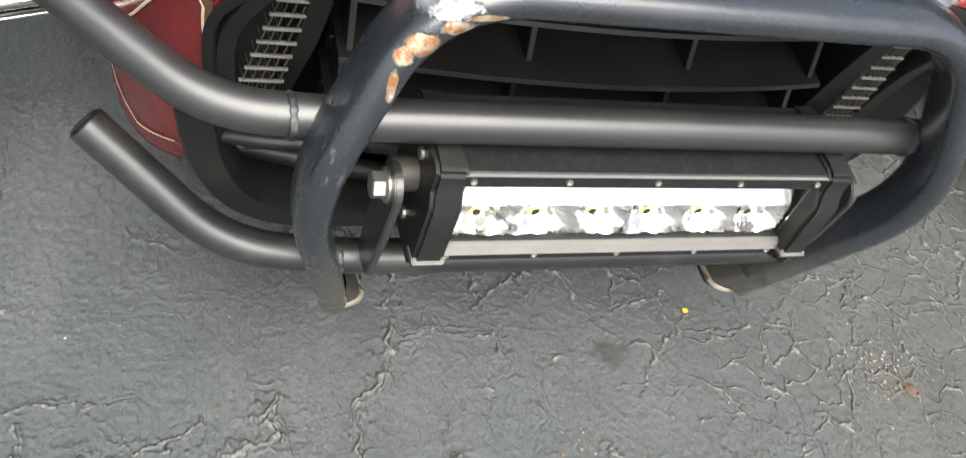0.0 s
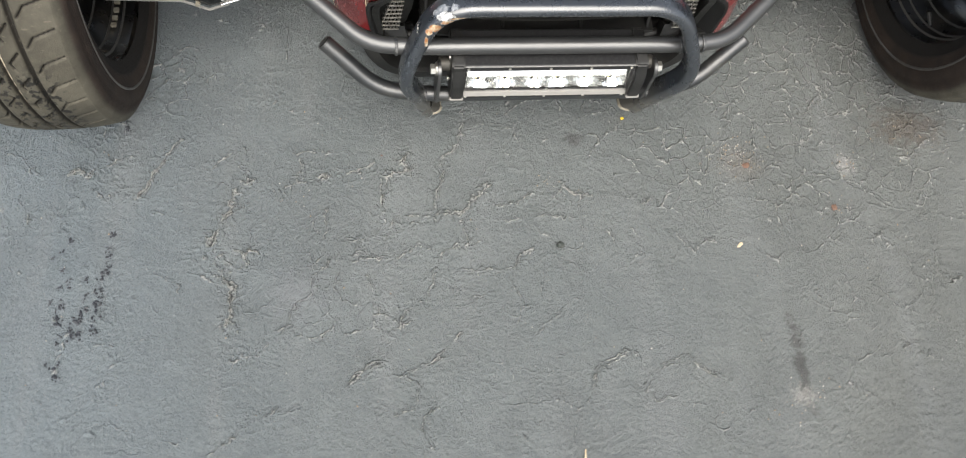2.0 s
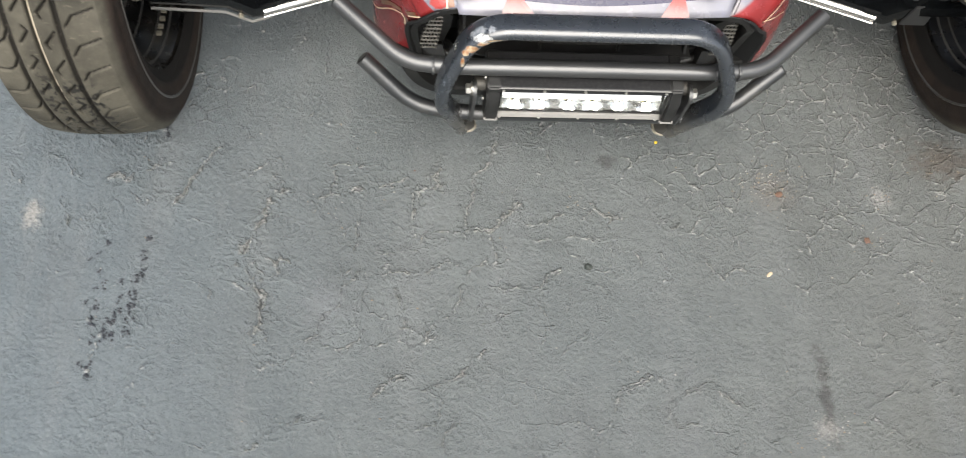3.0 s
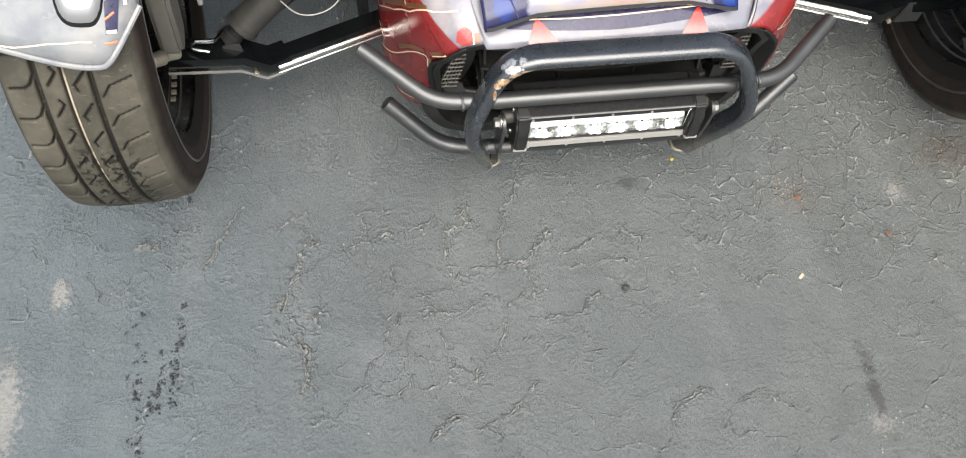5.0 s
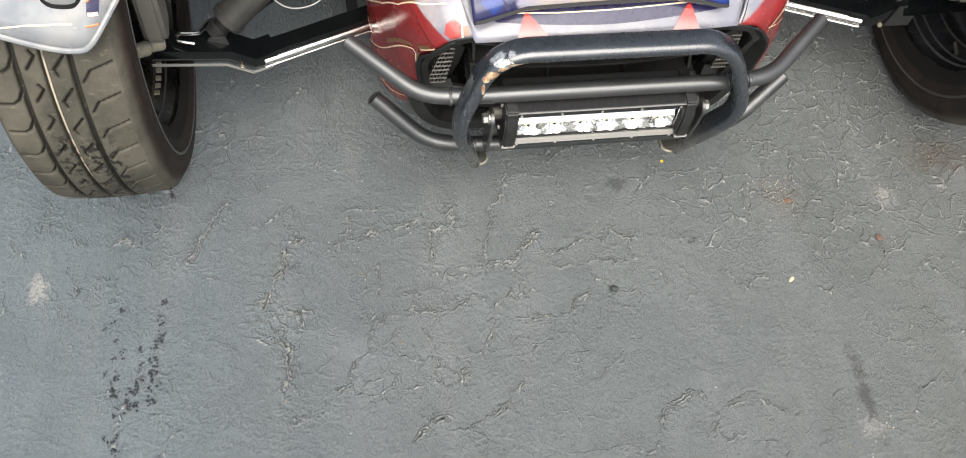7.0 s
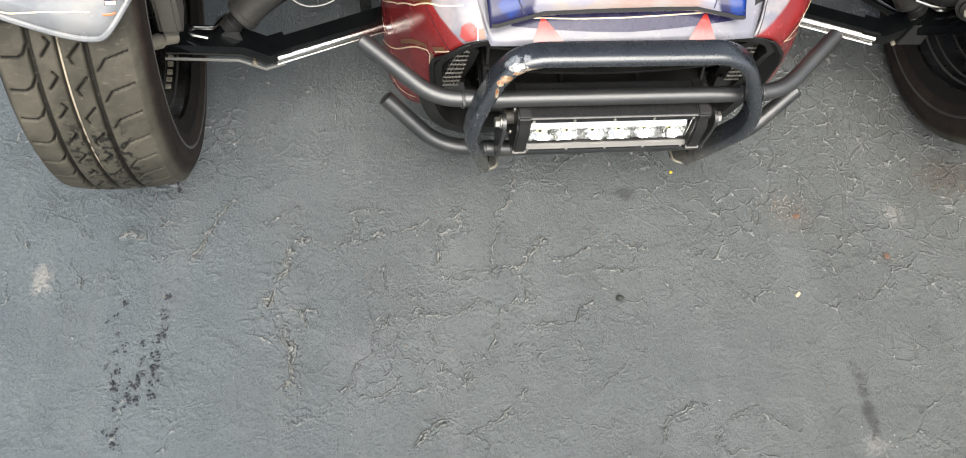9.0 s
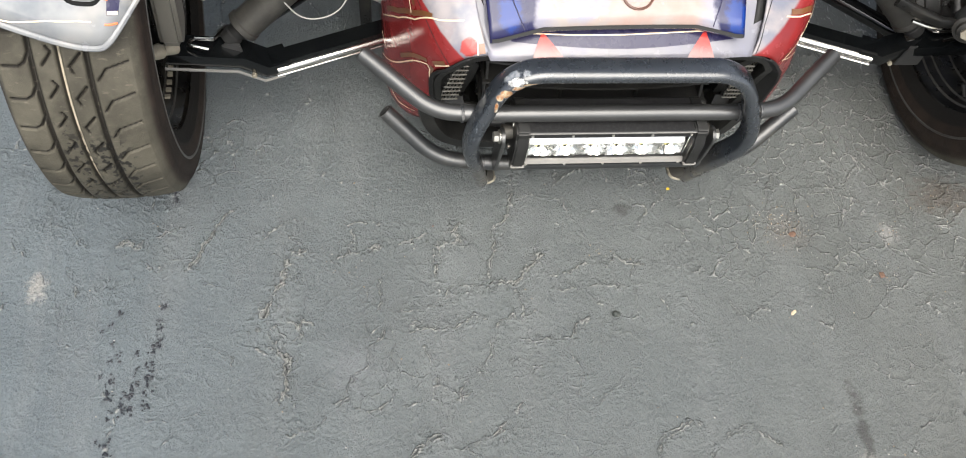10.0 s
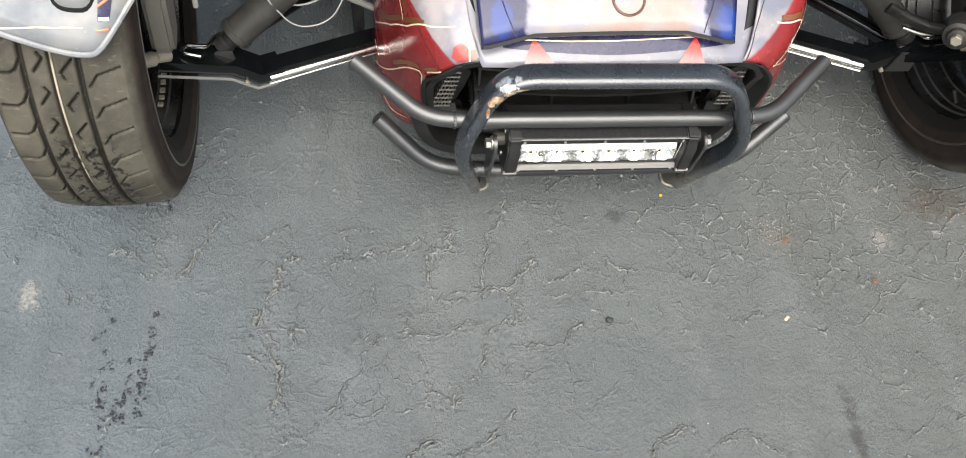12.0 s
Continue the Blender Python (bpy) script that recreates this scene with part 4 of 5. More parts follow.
for i in range(5):
    x = -0.104 + 0.052 * i
    for z in (LZ1 - 0.0065, LZ0 + 0.0035):
        rod("rim_screw", (x, LF + 0.001, z), (x, LF - 0.0010, z), 0.0019, STEEL, light_bar, n=10, steps=[(0, 0.0012), (0, 0.0019), (1, 0.0019), (1, 0.0012), (0.5, 0.0009)])
# reflector tray: six scooped cups with an emitter at the bottom of each
CUPS, CW = 6, 2 * (LX - 0.007) / 6
ZC, ZH = (LZ0 + LZ1) / 2 + 0.0005, 0.0225
ZCUP, HCUP = ZC - 0.0085, 0.0125


def reflector():
    n, m = 12, 12
    rnd = random.Random(21)
    for c in range(CUPS):
        cx = -LX + 0.007 + CW * (c + 0.5)
        fx, fz = rnd.uniform(-0.25, 0.25), rnd.uniform(-0.2, 0.3)
        P = np.zeros((m + 1, n + 1, 3))
        for j in range(m + 1):
            for i in range(n + 1):
                a, b = 2 * i / n - 1, 2 * j / m - 1
                r = min(1.0, math.hypot(a + fx * (1 - a * a), b + fz * (1 - b * b)))
                deep = 0.016 * max(0.0, 1 - r ** 1.8)
                facet = rnd.uniform(-0.0013, 0.0013)
                P[j, i] = (cx + a * CW / 2, LF + 0.0065 + deep + facet, ZCUP + b * HCUP)
        grid_mesh("reflector_cup", P, MIRROR, light_bar, "chromed faceted reflector cup", smooth=False)
        zc = ZCUP - 0.005
        rod("led_chip", (cx, LF + 0.0200, zc), (cx, LF + 0.0165, zc), 0.0036, LEDCHIP, light_bar, "yellow light emitter", n=12)
        rod("emitter_dome", (cx, LF + 0.0166, zc), (cx, LF + 0.0155, zc), 0.0022, DARK, light_bar, n=10)
        for dx in (-0.0085, 0.0085):
            rod("reflector_post", (cx + dx, LF + 0.0185, zc + 0.001), (cx + dx * 0.9, LF + 0.0135, zc + 0.002), 0.0017, STEEL, light_bar, n=6)


reflector()
TRAY = [(LF + 0.0060, ZCUP + HCUP - 0.0010), (LF + 0.0095, ZCUP + HCUP + 0.0060), (LF + 0.0150, ZCUP + HCUP + 0.0130), (LF + 0.0200, ZC + ZH - 0.0005), (LF + 0.0215, ZC + ZH - 0.0005), (LF + 0.0165, ZCUP + HCUP + 0.0115), (LF + 0.0110, ZCUP + HCUP + 0.0040), (LF + 0.0075, ZCUP + HCUP - 0.0025)]
slab("reflector_brow", TRAY, "x", -LX + 0.0085, LX - 0.0085, BROW, light_bar, "satin white sloping reflector strip", 0.0004)
SHELF = [(LF - 0.0030, LZ0 + 0.0075), (LF - 0.0012, LZ0 + 0.0095), (LF - 0.0018, LZ0 + 0.0100), (LF - 0.0002, LZ0 + 0.0118), (LF - 0.0008, LZ0 + 0.0122), (LF + 0.0016, LZ0 + 0.0135), (LF + 0.0024, LZ0 + 0.0135), (LF + 0.0024, LZ0 + 0.0075)]
slab("sill_trim", SHELF, "x", -LX + 0.0005, LX - 0.0005, SILL, light_bar, "bright ribbed aluminium sill", 0.0003)
pane = block("lens", -LX + 0.0065, LX - 0.0065, LF + 0.0025, LF + 0.0042, ZC - ZH - 0.0005, ZC + ZH + 0.0005, GLASS, light_bar, "clear flat glass", 0)
pane.visible_shadow = False


# body
def along(pts, s):
    s = max(0.0, min(1.0, s)) * (len(pts) - 1)
    i = min(int(s), len(pts) - 2)
    f = s - i
    p = [Vector(pts[max(0, min(len(pts) - 1, k))]) for k in (i - 1, i, i + 1, i + 2)]
    return 0.5 * (2 * p[1] + (p[2] - p[0]) * f + (2 * p[0] - 5 * p[1] + 4 * p[2] - p[3]) * f * f + (3 * p[1] - p[0] - 3 * p[2] + p[3]) * f ** 3)


def nose(u, v):
    return ((0.164 + 0.05 * v) * u, 0.347 + 0.003 * u + 0.007 * u * u + 0.11 * v, 0.3175 + 0.001 * u - 0.004 * u * u + 0.065 * v)


FRONT = [(0.212, 0.430, 0.101), (0.215, 0.405, 0.158), (0.224, 0.395, 0.235), (0.211, 0.367, 0.282), (0.190, 0.359, 0.309), (0.164, 0.358, 0.3155)]
MID = [(0.364, 0.470, 0.059), (0.346, 0.440, 0.162), (0.314, 0.428, 0.280), (0.279, 0.405, 0.376), (0.250, 0.400, 0.372), (0.218, 0.405, 0.382)]
BACK = [(0.179, 0.950, 0.100), (0.228, 0.950, 0.200), (0.272, 0.950, 0.340), (0.335, 0.950, 0.480), (0.271, 0.950, 0.570), (0.222, 0.950, 0.620)]


def flank(side):
    def f(u, v):
        a, b, c = along(FRONT, v), along(MID, v), along(BACK, v)
        p = a * (1 - u) ** 2 + b * 2 * u * (1 - u) + c * u * u
        return (p.x * side + (0.006 if side < 0 else 0.0385 * (1 - v) - 0.005) * max(min(1.0, u * 4), min(1.0, max(0.0, (0.66 - v) / 0.3)) * (side > 0)), p.y, p.z)
    return f


for side in (-1, 1):
    skin, out = flank(side), (side * 0.6, -0.7, 0.5)
    side_panel = sheet("side_panel", skin, 40, 40, RED, trike, "glossy red side panel with gold pinstripes")
    if side < 0:
        lines = [
            [(0.467, 0.250), (0.323, 0.392), (0.247, 0.508), (0.197, 0.688), (0.177, 0.872)],
            [(0.425, 0.120), (0.197, 0.330), (0.063, 0.452), (0.034, 0.440), (0.006, 0.352)],
            [(0.035, 0.505), (0.008, 0.630)],
            [(0.325, 0.525), (0.298, 0.515), (0.275, 0.500)],
            [(0.457, 0.192), (0.420, 0.195), (0.382, 0.202)],
            [(0.092, 0.930), (0.006, 0.885)],
            [(0.360, 0.090), (0.220, 0.060), (0.100, 0.100)],
        ]
        bands = [
            ([(0.430, 0.310), (0.340, 0.402), (0.266, 0.515), (0.216, 0.640)], 0.0070),
            ([(0.260, 0.300), (0.214, 0.342), (0.080, 0.466)], 0.0060),
            ([(0.052, 0.500), (0.030, 0.600)], 0.0060),
            ([(0.036, 0.470), (0.006, 0.392)], 0.0060),
            ([(0.335, 0.553), (0.305, 0.545), (0.282, 0.535)], 0.0060),
            ([(0.070, 0.948), (0.010, 0.925)], 0.0070),
        ]
        seam = [(0.307, 0.570), (0.252, 0.578), (0.167, 0.595), (0.010, 0.630)]
    else:
        lines = [
            [(0.206, 0.832), (0.218, 0.710), (0.246, 0.598)],
            [(0.038, 0.642), (0.094, 0.495), (0.164, 0.413)],
            [(0.332, 0.540), (0.240, 0.590), (0.140, 0.590), (0.040, 0.622)],
            [(0.360, 0.090), (0.220, 0.060), (0.100, 0.100)],
        ]
        bands = [([(0.226, 0.800), (0.236, 0.710), (0.262, 0.610)], 0.0070)]
        seam = [(0.265, 0.952), (0.158, 0.985), (0.012, 0.960)]
    for line, wide in bands:
        stripe("gold_stripe", skin, line, wide, GOLD, side_panel, out, 0.0006, "dull gold vinyl band")
    for line in lines:
        stripe("pinstripe", skin, line, 0.0019, CREAM, side_panel, out, 0.0011, "cream vinyl pinstripe")
    stripe("panel_seam", skin, seam, 0.0012, DARK, side_panel, out, 0.0005, "dark seam between panels")
    reach = 0.010

    def lip_skin(u, v, f=skin, k=side, reach=reach):
        """A black lip that folds from inside the mouth over the edge of the side panel."""
        v = 0.02 + 0.80 * v
        fold = Vector(f(0.0, v)) + Vector((0, -0.004, 0.001))
        if u < 0.5:
            return tuple((fold + Vector((0.016 if k < 0 else -0.045, 0.034, 0.0))).lerp(fold, u * 2))
        return tuple(fold.lerp(Vector(f(reach * min(1.0, 2.2 * (0.84 - v)), v)) + Vector((0.002 * k, -0.003, 0.001)), u * 2 - 1))

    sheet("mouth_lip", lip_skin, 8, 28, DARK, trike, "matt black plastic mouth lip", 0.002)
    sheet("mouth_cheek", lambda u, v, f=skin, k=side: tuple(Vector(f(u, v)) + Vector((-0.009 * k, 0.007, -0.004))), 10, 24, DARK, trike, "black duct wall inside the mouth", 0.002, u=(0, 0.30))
nose_panel = sheet("nose_panel", nose, 40, 12, SILVER, trike, "glossy silver nose with navy band", u=(-1, 1))


UP = (0, -0.5, 1)


def band(top, low, name, mat, label, lift):
    """A vinyl band on the nose between two (u, v) curves."""
    n, m = 40, 5
    P = np.zeros((m + 1, n + 1, 3))
    for i in range(n + 1):
        u = -0.80 + 1.60 * i / n
        for j in range(m + 1):
            v = low(u) + (top(u) - low(u)) * j / m
            p, nn = normal_at(nose, u, v, UP)
            P[j, i] = p + nn * lift
    return grid_mesh(name, P, mat, nose_panel, label)


band(lambda u: 0.36, lambda u: 0.112 + 0.10 * abs(u) ** 1.6, "navy_band", NAVY, "dark navy vinyl band", 0.0004)
stripe("pinstripe", nose, [(-0.70, 0.262), (-0.35, 0.245), (0, 0.246), (0.35, 0.260), (0.74, 0.275)], 0.0017, CREAM, nose_panel, UP, 0.0009, "cream vinyl pinstripe")
for tip, a, b in ((-0.573, -0.70, -0.447), (0.573, 0.467, 0.687)):
    patch("scarlet_wedge", nose, [(a, 0.004), (b, 0.004), (tip + 0.012, 0.252), (tip - 0.012, 0.252)], SCARLET, nose_panel, UP, 0.0012, 10, "scarlet vinyl wedge")


def hood_top(u, v):
    tip = max(0.0, min(1.0, (abs(u) - 0.60) / 0.34))
    return ((0.157 + 0.03 * v) * u - 0.010, 0.370 - 0.010 * tip + 0.005 * u + 0.32 * v, 0.3485 - 0.005 * tip + 0.215 * v - 0.10 * v * v - 0.004 * u * u)


hood = sheet("hood", hood_top, 60, 16, CLOUD, trike, "glossy cloud-printed hood with blue corners", u=(-1, 1), thick=0.007)

stripe("hood_edge", hood_top, [(-0.99 + 0.066 * i, 0.004) for i in range(31)], 0.0045, DARK, hood, (0, -0.6, 1), 0.0008, "black rubber hood edge")
for sx in (-1, 1):
    stripe("hood_crease", hood_top, [(sx * 0.74, 0.016), (sx * 0.80, 0.10), (sx * 0.86, 0.22)], 0.0014, NAVY, hood, (0, -0.6, 1), 0.0006, "dark crease line")


def emblem():
    n, c = 40, (0.137, 0.110)
    p, nn = normal_at(hood_top, *c, (0, -0.5, 1))
    a = (Vector(hood_top(c[0] + 0.1, c[1])) - Vector(hood_top(c[0] - 0.1, c[1]))).normalized()
    b = nn.cross(a)
    pts = [p + nn * 0.0012 + (a * math.cos(t) + b * math.sin(t)) * 0.0195 for t in (2 * math.pi * i / n for i in range(n + 1))]
    shape("emblem_ring", *swept(pts, ring(0.0016, 8), deep=nn, caps=False), BROWNRING, hood, "dark brown round emblem ring")
    verts = [p + nn * 0.0006] + [p + nn * 0.0006 + (a * math.cos(t) + b * math.sin(t)) * 0.0185 for t in (2 * math.pi * i / n for i in range(n))]
    shape("emblem_disc", verts, [(0, 1 + i, 1 + (i + 1) % n) for i in range(n)], CLOUD, hood, "pale emblem disc", smooth=False)


emblem()

# mouth: black surround, backing, vanes and fin cores
MOUTH = [(-x, y, z) for x, y, z in FRONT[::-1]] + [(-0.10, 0.462, 0.098), (0.10, 0.462, 0.098)] + FRONT
lip_line = [(x * 0.985, y + 0.004, z - 0.002) for x, y, z in MOUTH]
surround = shape("mouth_surround", *swept(fillet(lip_line + [lip_line[0]], 0.03, 5), [(0.007, -0.004), (-0.002, -0.005), (-0.004, 0.0), (-0.004, 0.05), (0.002, 0.05), (0.008, 0.0)]), PLASTIC, trike, "matt black plastic mouth surround")
CHIN = [(-0.228, 0.405, 0.172), (-0.221, 0.402, 0.135), (-0.202, 0.400, 0.104), (-0.170, 0.398, 0.092)]
chin_line = fillet(CHIN + [(-x, y, z) for x, y, z in CHIN[::-1]], 0.03, 5)
shape("chin", *swept(chin_line, [(-0.010, -0.004), (0.008, -0.008), (0.011, 0.0), (0.010, 0.05), (-0.004, 0.05), (-0.012, 0.0)]), PLASTIC, surround, "matt black plastic chin", flat_over=30)
for sx in (-1, 1):
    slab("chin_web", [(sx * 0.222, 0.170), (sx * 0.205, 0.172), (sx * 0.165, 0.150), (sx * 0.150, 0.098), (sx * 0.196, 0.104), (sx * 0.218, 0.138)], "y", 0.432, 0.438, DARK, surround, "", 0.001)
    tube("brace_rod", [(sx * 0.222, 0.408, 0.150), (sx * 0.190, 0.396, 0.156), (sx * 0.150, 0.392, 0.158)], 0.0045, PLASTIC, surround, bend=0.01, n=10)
# backing sheet, coloured near black in place of the shaded depth
block("mouth_back", -0.215, 0.215, 0.498, 0.503, 0.08, 0.335, DARK, trike, "near-black sheet for the shade behind the grille", 0.002)


def vane(z, y0, y1, half, drop, name="grille_vane"):
    n = 24
    verts, faces = [], []
    for i in range(n + 1):
        u = 2 * i / n - 1
        bow = 0.012 * u * u
        for y, zz in ((y0 + bow, z), (y0 + bow + 0.001, z + 0.0028), (y1 + bow, z + drop + 0.003), (y1 + bow, z + drop)):
            verts.append((half * u, y, zz))
        if i:
            for j in range(4):
                faces.append((4 * i - 4 + j, 4 * i - 4 + (j + 1) % 4, 4 * i + (j + 1) % 4, 4 * i + j))
    faces += [(0, 1, 2, 3), (4 * n, 4 * n + 3, 4 * n + 2, 4 * n + 1)]
    shape(name, verts, faces, PLASTIC, surround, flat_over=25)


for z in (0.178, 0.218, 0.258, 0.292):
    vane(z, 0.384, 0.432, 0.158, 0.006)
    for x in (-0.152, -0.048, 0.058, 0.150):
        slab("vane_support", [(0.400, z + 0.004), (0.432, z + 0.006), (0.432, z + 0.034), (0.410, z + 0.030)], "x", x - 0.0018, x + 0.0018, PLASTIC, surround, "", 0.0004)


def fin_core(x0, x1, y, z0, z1, rows, lean=0.0, dy=0.0, name="radiator", thick=0.0008):
    """Flat bright tubes with folded fins between them."""
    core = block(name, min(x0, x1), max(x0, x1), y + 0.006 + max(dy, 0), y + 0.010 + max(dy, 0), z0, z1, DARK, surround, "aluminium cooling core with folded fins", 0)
    for i in range(rows):
        z = z0 + (z1 - z0) * (i + 0.5) / rows
        k = (i + 0.5) / rows
        a, b = x0 + lean * k, x1 + lean * k * 0.4
        yy = y + dy * (1 - k)
        block("core_tube", min(a, b), max(a, b), yy - 0.0016, yy + 0.0006, z - thick, z + thick, FIN, core, "", 0.0003)
        n = max(6, int(abs(b - a) / 0.0022))
        h = (z1 - z0) / rows
        pts = [(a + (b - a) * j / n, yy + 0.002, z + (0.0012 if j % 2 else h - 0.0012)) for j in range(n + 1)]
        verts, faces = [], []
        for j, (px, py, pz) in enumerate(pts):
            verts += [(px, py - 0.0036, pz), (px, py - 0.0010, pz)]
            if j:
                faces.append((2 * j - 2, 2 * j, 2 * j + 1, 2 * j - 1))
        shape("folded_fin", verts, faces, FIN, core, smooth=False)


fin_core(-0.15, 0.15, 0.455, 0.12, 0.315, 16)
for sx in (-1, 1):
    fin_core(sx * 0.213, sx * 0.186, 0.386, 0.172, 0.268, 9, lean=-sx * 0.018, dy=0.020, name="side_cooler", thick=0.0009)
    blade = [(0.186, 0.382, 0.285), (0.168, 0.388, 0.262), (0.170, 0.400, 0.225), (0.176, 0.415, 0.180), (0.186, 0.430, 0.150)]
    verts, faces = [], []
    for i, (x, y, z) in enumerate(blade):
        verts += [(sx * x, y, z), (sx * (x + 0.012), y - 0.003, z + 0.001), (sx * (x + 0.020), y + 0.022, z), (sx * (x + 0.004), y + 0.040, z)]
        if i:
            faces += [(4 * i - 4 + j, 4 * i - 4 + (j + 1) % 4, 4 * i + (j + 1) % 4, 4 * i + j) for j in range(4)]
    faces += [(0, 1, 2, 3), tuple(range(4 * len(blade) - 4, 4 * len(blade)))]
    shape("duct_blade", verts, faces, PLASTIC, surround, "black plastic duct blade", flat_over=50)
    scoop = [(sx * 0.214, 0.418, 0.166), (sx * 0.178, 0.410, 0.176), (sx * 0.170, 0.395, 0.150), (sx * 0.200, 0.405, 0.140)]
    shape("duct_scoop", scoop + [(x, y + 0.02, z - 0.012) for x, y, z in scoop], [(0, 1, 2, 3), (4, 5, 6, 7), (0, 1, 5, 4), (1, 2, 6, 5), (2, 3, 7, 6), (3, 0, 4, 7)], PLASTIC, surround, smooth=False)
for z, y in ((0.150, 0.405), (0.120, 0.41)):
    tube("frame_rail", [(-0.205, y + 0.02, z), (-0.12, y, z - 0.004), (0.12, y, z - 0.004), (0.205, y + 0.02, z)], 0.007, PLASTIC, surround, bend=0.03, n=10)


# wheels
def tyre_mesh():
    R, n_around, pitch = 0.2755, 920, 46
    side = [(0.066, 0.192), (0.070, 0.199), (0.0715, 0.204), (0.0745, 0.2085), (0.0750, 0.2100), (0.0752, 0.2125), (0.0785, 0.222), (0.0800, 0.233), (0.0790, 0.243), (0.0770, 0.2495), (0.0776, 0.2515), (0.0745, 0.2575), (0.0705, 0.2625)]
    tread = np.linspace(-0.066, 0.066, 104)
    tr = R - 0.0062 * (np.abs(tread) / 0.066) ** 2.6
    us = np.concatenate([[-u for u, r in side], tread, [u for u, r in side[::-1]]])
    rs = np.concatenate([[r for u, r in side], tr, [r for u, r in side[::-1]]])
    th = np.arange(n_around) * 2 * math.pi / n_around
    us = np.where(us < -0.03, -0.03 + (us + 0.03) * 0.86, us)
    U, T = np.meshgrid(us, th)
    Rr = np.tile(rs, (n_around, 1))
    cut = np.zeros(U.shape)
    for g, wide in ((-0.0287, 0.0030), (-0.0022, 0.0026), (0.0240, 0.0030)):
        cut = np.maximum(cut, np.clip(1.3 - np.abs(U - g) / wide, 0, 1))
    arc = R * 2 * math.pi / pitch
    S = (T * pitch / (2 * math.pi)) % 1.0

    def sipe(line, wide, shift=0.0, deep=1.0):
        """A slot in each pitch along a line of (across, share of the pitch)."""
        d = np.full(U.shape, 1.0)
        for turn in (-1, 0, 1):
            for (ua, ka), (ub, kb) in zip(line, line[1:]):
                ax, ay, bx, by = ua, (ka + shift + turn) * arc, ub, (kb + shift + turn) * arc
                k = np.clip(((U - ax) * (bx - ax) + (S * arc - ay) * (by - ay)) / ((bx - ax) ** 2 + (by - ay) ** 2), 0, 1)
                d = np.minimum(d, np.hypot(U - ax - k * (bx - ax), S * arc - ay - k * (by - ay)))
        return deep * np.clip(1.5 - d / wide, 0, 1)

    # the wheel stands with its angle running up the front, so shares grow upwards
    slots = [
        ([(-0.0310, 1.00), (-0.0360, 0.74), (-0.0430, 0.62), (-0.0580, 0.62)], 0.0012, 0.10, 1.0),
        ([(-0.0130, 0.95), (-0.0090, 0.78), (-0.0190, 0.42)], 0.0012, 0.35, 1.0),
        ([(0.0180, 0.92), (0.0060, 0.55), (0.0085, 0.36)], 0.0012, 0.15, 1.0),
        ([(0.0310, 0.20), (0.0390, 0.52), (0.0620, 0.72)], 0.0011, 0.05, 0.8),
    ]
    for line, wide, shift, deep in slots:
        cut = np.maximum(cut, sipe(line, wide, shift, deep))
    Rr = Rr - 0.0065 * cut
    P = np.stack([U, -Rr * np.sin(T), -Rr * np.cos(T)], -1)
    flat = -0.2715
    P[..., 2] = np.maximum(P[..., 2], flat + 0.0004 * np.random.RandomState(3).rand(*U.shape))
    return P, cut


def lathe(name, prof, mat, parent, label="", n=72):
    th = np.arange(n) * 2 * math.pi / n
    P = np.array([[(u, -r * math.sin(t), -r * math.cos(t)) for u, r in prof] for t in th])
    ob = grid_mesh(name, P, mat, parent, label, wrap=True)
    ob.data.set_sharp_from_angle(angle=radians(35))
    return ob


